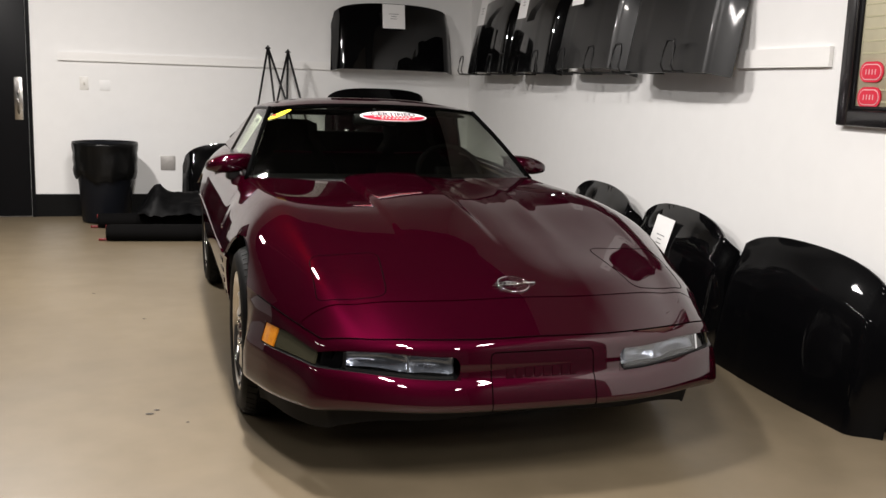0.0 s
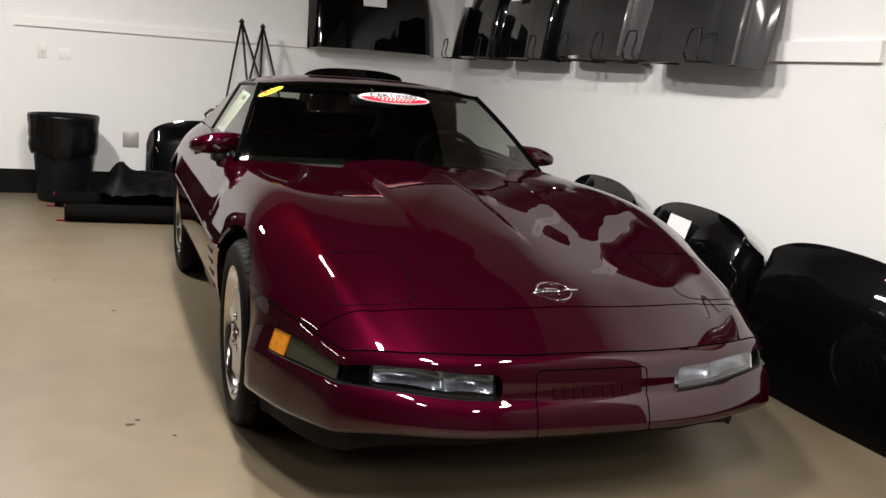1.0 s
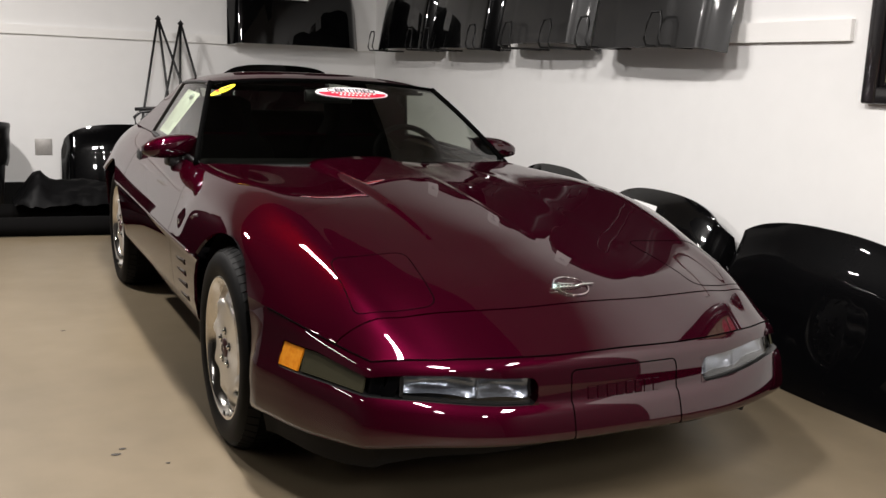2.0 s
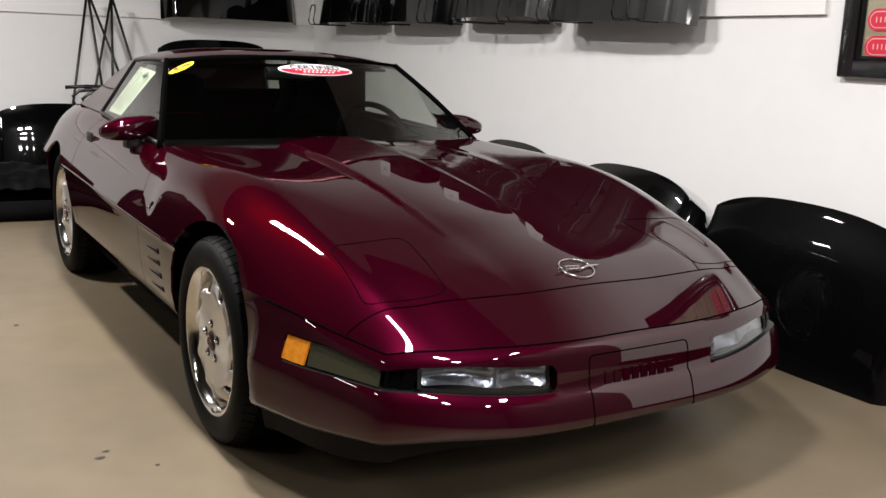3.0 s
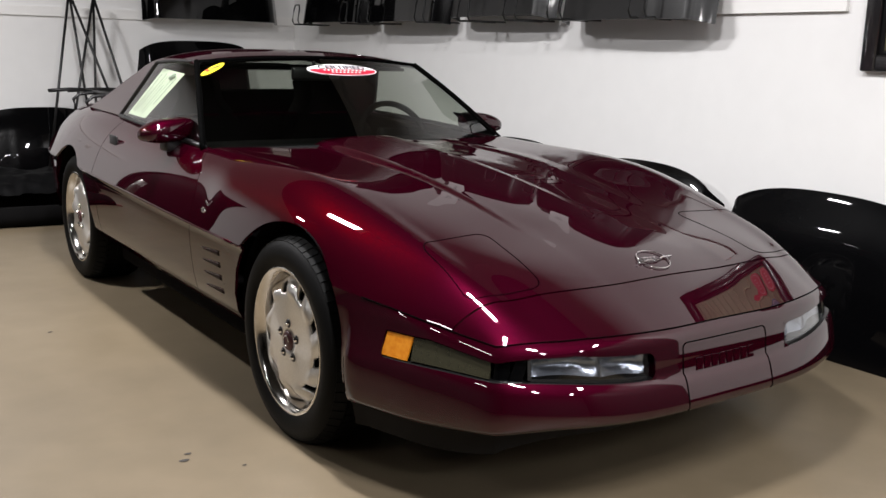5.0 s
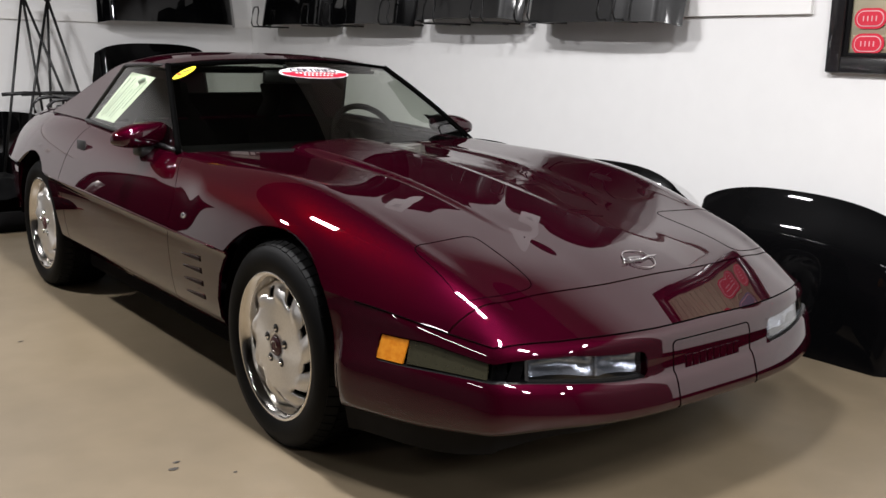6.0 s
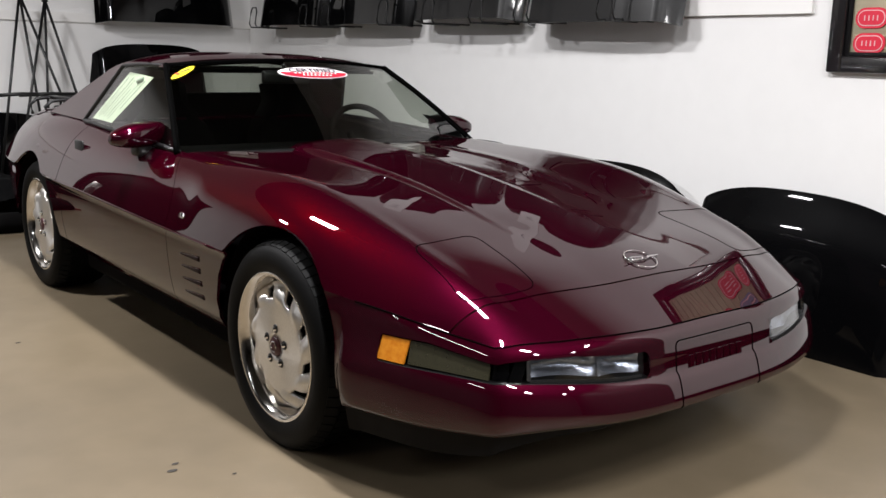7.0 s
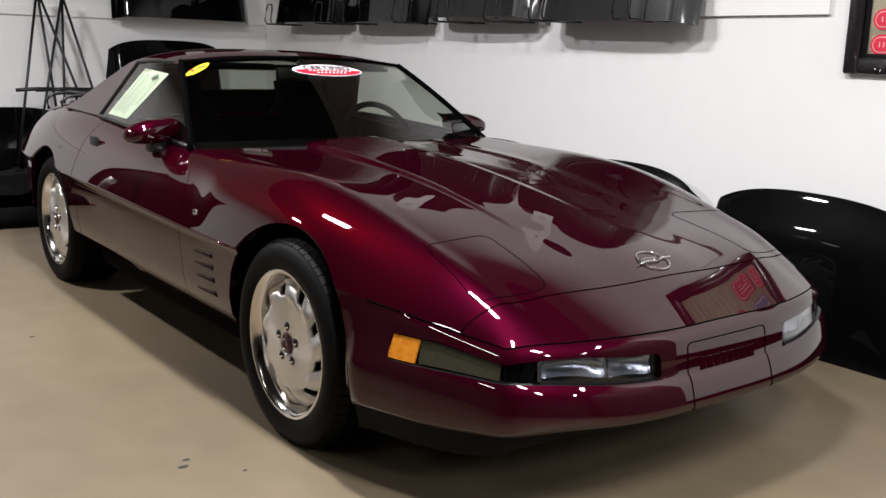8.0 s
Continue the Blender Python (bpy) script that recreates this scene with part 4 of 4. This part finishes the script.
def oval_on_screen(name, u0, v0, ru, rv, mat, tilt=0.0, lift=0.003, label="", n=36, lower=False):
    """An oval decal lying on the windscreen."""
    bm = bmesh.new()
    rings = []
    for f in (0.0, 0.35, 0.7, 1.0):
        ring = []
        for k in range(n):
            a = 2 * math.pi * k / n
            du, dv = ru * f * math.cos(a), rv * f * math.sin(a)
            if lower and dv > 0.08 * rv:
                dv = 0.08 * rv
            x, y, z = screen_point(u0 + du, v0 + dv + tilt * du)
            ring.append(bm.verts.new((x, y - lift * 0.6, z + lift)))
            if f == 0:
                break
        rings.append(ring)
    for k in range(n):
        bm.faces.new((rings[0][0], rings[1][k], rings[1][(k + 1) % n]))
        for i in (1, 2):
            bm.faces.new((rings[i][k], rings[i + 1][k], rings[i + 1][(k + 1) % n], rings[i][(k + 1) % n]))
    return part(name, bm, mat, car, label)


oval_on_screen("oval_decal", 0.125, 0.822, 0.315, 0.080, WHITEDECAL, label="white and red oval dealer decal")
oval_on_screen("oval_decal_red_field", 0.125, 0.819, 0.296, 0.070, REDDECAL, lift=0.005, lower=True)
DECALRED = material("orange_red_stroke", (0.62, 0.05, 0.01), 0.5)
oval_on_screen("yellow_decal", -0.905, 0.875, 0.092, 0.040, YELLOW, tilt=0.75, label="small yellow oval decal")


def writing(name, text, size, mat, parent, m, label=""):
    c = bpy.data.curves.new(name, "FONT")
    c.body, c.size, c.align_x, c.align_y, c.extrude = text, size, "CENTER", "CENTER", 0.0004
    c.offset = 0.0009
    tmp = bpy.data.objects.new("tmp", c)
    scene.collection.objects.link(tmp)
    dg = bpy.context.evaluated_depsgraph_get()
    me = bpy.data.meshes.new_from_object(tmp.evaluated_get(dg))
    bpy.data.objects.remove(tmp)
    me.name = name
    me.materials.clear()
    me.materials.append(mat)
    return link(name, me, parent, label, m)


def screen_matrix(u, v, lift):
    p = Vector(screen_point(u, v))
    du = Vector(screen_point(u + 0.02, v)) - Vector(screen_point(u - 0.02, v))
    dv = Vector(screen_point(u, v + 0.02)) - Vector(screen_point(u, v - 0.02))
    xx = du.normalized()
    zz = xx.cross(dv.normalized()).normalized()
    yy = zz.cross(xx)
    m = Matrix((xx, yy, zz)).transposed().to_4x4()
    return Matrix.Translation(p + zz * lift) @ m


NAVY = material("dark_print", (0.03, 0.02, 0.05), 0.5)
part("decal_stroke", box_bm(-0.010, 0.010, -0.008, 0.008, 0, 0.0006, 0.0002), DECALRED, car, m=screen_matrix(-0.945, 0.853, 0.006) @ pose(0, 0, 0, 0, 0, 24))
part("decal_stroke", box_bm(-0.026, 0.026, -0.0035, 0.0035, 0, 0.0006, 0.0002), NAVY, car, m=screen_matrix(-0.885, 0.893, 0.006) @ pose(0, 0, 0, 0, 0, 24))
word = writing("decal_word", "CERTIFIED", 0.038, NAVY, car, Matrix.Identity(4))
for v in word.data.vertices:
    # bend the word onto the curved glass
    m = screen_matrix(0.125 + 1.4 * v.co.x / 0.576, 0.848 + v.co.y / 0.57, 0.0062)
    v.co = m.translation
for dv, w, bars in ((0.798, 0.115, 11), (0.771, 0.080, 8)):
    for k in range(bars):
        q = -w + 2 * w * (k + 0.5) / bars
        part("decal_line", box_bm(q - 0.55 * w / bars, q + 0.55 * w / bars, -0.0045, 0.0045, 0, 0.0006), WHITEDECAL, car, m=screen_matrix(0.125, dv, 0.0095))

SHEETINK = material("faded_print", (0.34, 0.40, 0.33), 0.7)
# sales sheet behind the passenger window, aslant from the sill up to the pillar


def on_glass(a, v, deep):
    """a across the sheet, v up its length; deep: how far inside the glass."""
    low, high = Vector((0, 2.025 - 0.25 * a, 0.862 - 0.006 * a)), Vector((0, 1.80 - 0.29 * a, 1.078 - 0.014 * a))
    q = low.lerp(high, v)
    return (-(0.706 - 0.46 * (q.z - 0.848)) + deep, q.y, q.z)


sheet("sales_sheet", [[on_glass(a, v, 0.016) for a in np.linspace(0, 1, 6)] for v in np.linspace(0, 1, 8)], STICKERPAPER, car, "pale green printed sales sheet inside the glass", 0.001)
for k, (a, v0, v1) in enumerate(((0.14, 0.10, 0.90), (0.24, 0.06, 0.60), (0.33, 0.12, 0.92), (0.45, 0.08, 0.88), (0.58, 0.10, 0.70), (0.70, 0.06, 0.94), (0.84, 0.30, 0.90))):
    part("sheet_print", tube_bm([on_glass(a, v0, 0.0135), on_glass(a, v1, 0.0135)], 0.0009 if k % 2 else 0.0014, 4), SHEETINK, car)
part("sheet_stamp", tube_bm([on_glass(0.62, 0.86, 0.013), on_glass(0.72, 0.93, 0.013)], 0.010, 6), SHEETINK, car)


# ---- things along the walls ----
def hood_panel(name, m, width, height, shoulder, mat, label, group, depth=0.10, nose=2.6, flange=0.10, dome=0.018):
    """A detached car hood stood on its rear edge: domed, with a rounded front edge and turned-back sides."""
    t = thing(name, m, label, "hood panel", group)
    rows = []
    for v in np.linspace(0, 1, 22):
        row = []
        for u in np.linspace(-1, 1, 41):
            a = abs(u)
            h = shoulder + (height - shoulder) * max(0.0, 1 - a**nose) ** (1 / nose)
            z = h * v
            bend = flange * smooth(0.86, 1.0, a) + 0.02 * a * a
            nosebend = 0.035 * smooth(0.62, 1.0, v) ** 1.5
            ridge = 0.004 * smooth(0.46, 0.38, a) * (1 - 0.7 * v)
            row.append((u * width / 2 * (1 - 0.03 * v), bend + nosebend - dome * math.sin(math.pi * min(1, v * 0.9 + 0.05)) * (1 - a * a) - ridge, z))
        rows.append(row)
    sheet("panel_skin", rows, mat, t, thick=0.012, away=(0, 6, 0.3))
    # inner frame bars behind the skin
    part("inner_frame", box_bm(-width * 0.40, width * 0.40, 0.022, 0.040, height * 0.10, height * 0.16, 0.006), SATINB, t)
    return t


def tag_on(t, u0, z0, w, h, y, rot=0, lean=0):
    """A white printed sheet taped to a panel."""
    p = part("paper_tag", box_bm(-w / 2, w / 2, -0.0008, 0.0008, -h / 2, h / 2), PAPER, t, "white printed sheet", flat=True, m=pose(u0, y, z0, lean, rot, 0))
    for k, f in enumerate((0.22, 0.12, 0.15)):
        part("print_line", box_bm(-w * f, w * f, -0.0016, -0.0009, h * 0.10 - 0.022 * k - 0.0022, h * 0.10 - 0.022 * k + 0.0022), INK, p, flat=True)
    return p


GH = "hood panels on show"
h = hood_panel("hood_panel", pose(1.065, YB - 0.22, 1.39, -10), 1.19, 0.63, 0.49, GLOSSB, "gloss black hood panel hung on the back wall, paper tagged", GH)
tag_on(h, -0.02, 0.49, 0.215, 0.225, -0.055)
for y0, y1, low, lab in ((4.86, 3.76, 1.385, "gloss black hood panel hung in the wall corner, paper tagged"), (3.72, 2.66, 1.38, "gloss black hood panel hung on the long wall, paper tagged"),
                         (2.57, 1.56, 1.40, "satin black hood panel hung on the long wall, paper tagged"), (1.46, 0.40, 1.366, "satin black hood panel hung beside the framed picture")):
    yc = (y0 + y1) / 2
    h = hood_panel("hood_panel", pose(wall_x(yc) - 0.22, yc, low, -10, 0, -90 + ASKEW), y0 - y1, 0.64, 0.50, HUNGB if y0 < 3 else GLOSSB, lab, GH)
    tag_on(h, -0.10, 0.52, 0.20, 0.24, -0.055)
# hoods stood on the floor against the walls
hood_panel("hood_panel", pose(1.36, -0.27, 0.0, -9, 0, -90 + ASKEW), 1.17, 0.67, 0.45, PANELB, "wide gloss black hood panel standing against the long wall", GH, nose=2.4)
h = hood_panel("hood_panel", pose(1.38, 0.80, 0.0, -10, 0, -90 + ASKEW), 1.04, 0.69, 0.43, GLOSSB, "gloss black hood panel, paper tagged, leaning on the long wall", GH)
tag_on(h, -0.055, 0.49, 0.20, 0.25, -0.028, rot=3, lean=-5)
hood_panel("hood_panel", pose(1.42, 1.84, 0.0, -10, 0, -90 + ASKEW), 1.02, 0.71, 0.44, GLOSSB, "small gloss black hood panel leaning on the long wall", GH)
hood_panel("hood_panel", pose(0.935, YB - 0.24, 0.0, -6, 0, 0), 1.02, 1.225, 1.06, PANELB, "tall satin black panel standing against the back wall", GH, nose=3.0)
hood_panel("hood_panel", pose(-0.38, YB - 0.32, 0.0, -10, 0, 0), 1.02, 0.70, 0.50, GLOSSB, "low gloss black hood panel standing against the back wall", GH)


def wire_hook(y, z=1.372):
    x = wall_x(y)
    pts = [(0, 0, 0.0), (0, -0.27, 0.0), (0, -0.285, 0.03), (0, -0.27, 0.12), (0.02, -0.265, 0.155), (0.09, -0.265, 0.155), (0.11, -0.27, 0.12), (0.11, -0.285, 0.03), (0.11, -0.27, 0.0), (0.11, 0, 0.0)]
    t = thing("wire_hook", pose(x, y, z, 0, 0, -90 + ASKEW), "black wire hook holding a car hood on the wall rail", "hook", "wall hooks")
    part("hook_wire", tube_bm(pts, 0.006, 6), TRIMB, t)


for y in (4.80, 3.92, 3.58, 2.80, 2.28, 1.80, 1.40, 0.77):
    wire_hook(y)

# door, switch, plates
slab("door_frame_stile", [(-2.157, YB - 0.03), (-2.127, YB - 0.03), (-2.127, YB), (-2.157, YB)], 0, 2.15, DOORP, "black painted door frame", "door frame")
d = thing("door_1", pose(-2.617, YB, 0), "closed black door with a steel handle plate", "door")
tagged(d, kind="structure")
part("door_leaf", box_bm(-0.46, 0.455, -0.025, -0.002, 0.01, 2.12, 0.004), DOORP, d)
part("handle_plate", box_bm(0.35, 0.42, -0.036, -0.026, 0.85, 1.216, 0.006), STEEL, d, "scuffed steel handle plate")
part("handle", tube_bm([(0.385, -0.036, 0.91), (0.385, -0.075, 0.92), (0.385, -0.075, 1.08), (0.385, -0.036, 1.09)], 0.010, 8), STEEL, d)
SWITCHP = material("ivory_switch_plastic", (0.74, 0.72, 0.68), 0.4)
t = thing("light_switch", pose(-1.70, YB, 1.18), "ivory light switch plate on the wall", "switch")
part("switch_plate", box_bm(-0.036, 0.036, -0.006, 0, -0.058, 0.058, 0.003), SWITCHP, t)
part("switch_toggle", box_bm(-0.006, 0.006, -0.016, -0.006, -0.012, 0.012, 0.002), PLASTICW, t)
t = thing("thermostat_plate", pose(-1.527, YB, 1.165), "low white cover plate on the wall", "wall plate")
part("cover", box_bm(-0.045, 0.045, -0.003, 0, -0.045, 0.045, 0.001), WALL, t)
t = thing("socket_plate", pose(-1.0, YB, 0.484), "grey square socket plate on the wall", "socket")
part("cover", box_bm(-0.065, 0.065, -0.008, 0, -0.065, 0.065, 0.004), GREYPLATE, t)

# bin
b = thing("rubbish_bin", pose(-1.525, 5.08, 0), "dark grey round rubbish bin lined with a black bag", "bin")
part("barrel", lathe_bm([(0.001, 0.01), (0.195, 0.01), (0.20, 0.02), (0.243, 0.61), (0.257, 0.645), (0.262, 0.675), (0.25, 0.68), (0.235, 0.63)], 48), BIN, b)
bm = lathe_bm([(0.242, 0.58), (0.262, 0.688), (0.268, 0.692), (0.272, 0.672), (0.268, 0.645), (0.262, 0.60), (0.264, 0.55), (0.258, 0.50), (0.262, 0.45), (0.257, 0.41), (0.250, 0.385)], 96)
for v in bm.verts:
    a = math.atan2(v.co.y, v.co.x)
    k = 1 + (0.030 * noise.noise((3 * math.cos(a), 3 * math.sin(a), v.co.z * 9)) + 0.020 * noise.noise((9 * math.cos(a), 9 * math.sin(a), v.co.z * 24))) * (v.co.z < 0.67)
    v.co.x *= k
    v.co.y *= k
    if v.co.z < 0.45:
        v.co.z += 0.05 * noise.noise((2.2 * math.cos(a), 2.2 * math.sin(a), 5))
part("bag", bm, BAG, b, "crumpled black bin bag folded over the rim")


def mat_roll(x0, x1, y, r, turn=0.0):
    t = thing("rolled_mat", pose((x0 + x1) / 2, y, 0, 0, 0, turn), "long black rolled mat with red end caps on the floor", "rolled mat", "rolled mats")
    l = (x1 - x0) / 2
    bm = lathe_bm([(0.001, -l), (r * 0.9, -l), (r, -l + 0.03), (r * 1.02, 0), (r, l - 0.03), (r * 0.9, l), (0.001, l)], 28, "x")
    for v in bm.verts:
        v.co.z = v.co.z * 0.8 + r * 0.8
        v.co.z += 0.008 * noise.noise(v.co * 7)
    part("roll", bm, FABRIC, t)
    part("end_cap", lathe_bm([(0.001, -l - 0.012), (0.018, -l - 0.010), (0.021, -l + 0.01), (0.001, -l + 0.02)], 16, "x"), REDTIP, t, "red plastic end cap", m=pose(0, 0.02, r * 1.25))
    part("end_strap", box_bm(-l - 0.06, -l + 0.02, -0.025, 0.015, 0.002, 0.020, 0.006), REDTIP, t)


mat_roll(-1.49, -0.10, 3.99, 0.080, -5)
mat_roll(-1.58, -0.10, 4.72, 0.075)
bm = bmesh.new()
bmesh.ops.create_grid(bm, x_segments=40, y_segments=24, size=0.5)
for v in bm.verts:
    x, y = v.co.x, v.co.y
    body = max(0, 1 - (2 * x) ** 6) * max(0, 1 - (2 * y) ** 2)
    peak = 0.10 * math.exp(-((x + 0.36) / 0.07) ** 2)
    v.co = Vector((x * 1.1, y * 0.5, 0.02 + body * (0.15 + peak + 0.06 * noise.noise((x * 4, y * 4, 1))) + 0.035 * abs(noise.noise((x * 9, y * 11, 3))) + 0.015 * noise.noise((x * 23, y * 23, 5))))
t = part("crumpled_cover", bm, COVER, None, m=pose(-0.72, 4.68, 0.115))
tagged(t, "heap of crumpled black plastic sheeting on the rolled mats", "plastic sheet")


# folding rack stands near the back wall
def rack(x, top, feet, bar):
    t = thing("folding_stand", pose(x, YB - 0.23, 0), "black folding metal stand near the back wall", "stand", "folding stands")
    for dx, dy in feet:
        part("stand_leg", tube_bm([(0, 0, top), (dx, dy, 0.02)], 0.010, 8), TRIMB, t)
    part("stand_top", tube_bm([(-0.015, 0, top - 0.02), (0.0, 0, top + 0.005), (0.015, 0, top - 0.02)], 0.014, 8), TRIMB, t)
    part("stand_crossbar", tube_bm([(bar[0], -0.05, 0.815), ((bar[0] + bar[1]) / 2, -0.05, 0.825), (bar[1], -0.05, 0.820)], 0.014, 8), TRIMB, t)


rack(-0.125, 1.553, ((-0.265, -0.10), (0.20, 0.10), (0.52, -0.10)), (-0.20, 0.115))
rack(0.055, 1.525, ((-0.33, -0.10), (0.0, 0.12), (0.40, -0.10)), (-0.24, 0.22))

# framed picture
p = thing("framed_picture", pose(wall_x(-0.785), -0.785, 1.155, 0, 0, -90 + ASKEW), "black framed display of red and cream badges on the wall", "picture")
FW, FH = 0.94, 0.80
x0 = -0.462
for nm, bx in (("frame_side", (x0, x0 + 0.065, 0, FH)), ("frame_side", (x0 + FW - 0.065, x0 + FW, 0, FH)), ("frame_rail", (x0 + 0.065, x0 + FW - 0.065, 0, 0.065)), ("frame_rail", (x0 + 0.065, x0 + FW - 0.065, FH - 0.065, FH))):
    part(nm, box_bm(bx[0], bx[1], -0.035, 0, bx[2], bx[3], 0.008), FRAMEP, p)
for nm, bx in (("inner_slip", (x0 + 0.066, x0 + 0.088, 0.066, FH - 0.066)), ("inner_slip", (x0 + 0.088, x0 + FW - 0.066, 0.066, 0.082))):
    part(nm, box_bm(bx[0], bx[1], -0.020, -0.012, bx[2], bx[3], 0.003), SATINB, p)
part("mount_board", box_bm(x0 + 0.05, x0 + FW - 0.05, -0.012, -0.004, 0.05, FH - 0.05), CREAM, p, "cream mount board")
RULE = material("pale_olive_rule", (0.40, 0.37, 0.24), 0.7)
for r in range(14):
    zz = 0.10 + 0.047 * r
    part("board_rule", box_bm(x0 + 0.10, x0 + FW - 0.10, -0.0135, -0.012, zz - 0.003, zz + 0.003), RULE, p, flat=True)
BLUE = material("slate_blue_decal", (0.10, 0.13, 0.22), 0.4)


def stadium_bm(xx, zz, w, h, y0, y1, steps=10):
    """A plate with round ends, standing on the board."""
    bm = bmesh.new()
    r = min(w, h)
    ring = []
    for c, a0 in ((w - r, -math.pi / 2), (r - w, math.pi / 2)):
        for k in range(steps + 1):
            a = a0 + math.pi * k / steps
            ring.append((xx + c + r * math.cos(a), zz + r * math.sin(a)))
    low = [bm.verts.new((x, y0, z)) for x, z in ring]
    high = [bm.verts.new((x, y1, z)) for x, z in ring]
    bm.faces.new(high)
    n = len(ring)
    for k in range(n):
        bm.faces.new((low[k], low[(k + 1) % n], high[(k + 1) % n], high[k]))
    return bm


def badge(xx, zz, mat):
    o = part("badge_plate", stadium_bm(xx, zz, 0.068, 0.040, -0.0136, -0.018), mat, p, "badge with a pale inner line", flat=True)
    part("badge_field", stadium_bm(xx, zz, 0.058, 0.031, -0.018, -0.0192), PINKLINE, o, flat=True)
    part("badge_bar", stadium_bm(xx, zz, 0.054, 0.027, -0.0192, -0.0205), mat, o, flat=True)
    for k in range(4):
        part("badge_stroke", box_bm(xx - 0.027 + 0.018 * k - 0.0022, xx - 0.027 + 0.018 * k + 0.0022, -0.0216, -0.0205, zz - 0.010, zz + 0.010), PINKLINE, o, flat=True)


PINKLINE = material("pale_pink_line", (0.70, 0.42, 0.44), 0.5)
for z in (0.117, 0.215):
    badge(x0 + 0.170, z, REDDECAL)
badge(x0 + 0.335, 0.170, BLUE)
badge(x0 + 0.335, 0.300, REDDECAL)
badge(x0 + 0.50, 0.117, REDDECAL)
badge(x0 + 0.50, 0.215, BLUE)

# floor marks
MARK = material("dark_floor_scuff", (0.03, 0.025, 0.02), 0.7)
for x, y, r in ((-1.185, -0.01, 0.014), (-1.16, 0.03, 0.010), (-1.208, 1.49, 0.011), (-1.05, -0.13, 0.008), (-1.49, 2.15, 0.009)):
    bm = bmesh.new()
    vs = [bm.verts.new((x + r * (1 + 0.5 * noise.noise((k * 1.3, x * 9, 2))) * math.cos(k * math.pi / 5), y + 0.6 * r * (1 + 0.5 * noise.noise((k * 1.7, y * 9, 7))) * math.sin(k * math.pi / 5), 0.002)) for k in range(10)]
    c = bm.verts.new((x, y, 0.004))
    for k in range(10):
        bm.faces.new((vs[k], vs[(k + 1) % 10], c))
    tagged(part("floor_debris", bm, MARK), "small dark crumb of dirt on the floor", "debris")
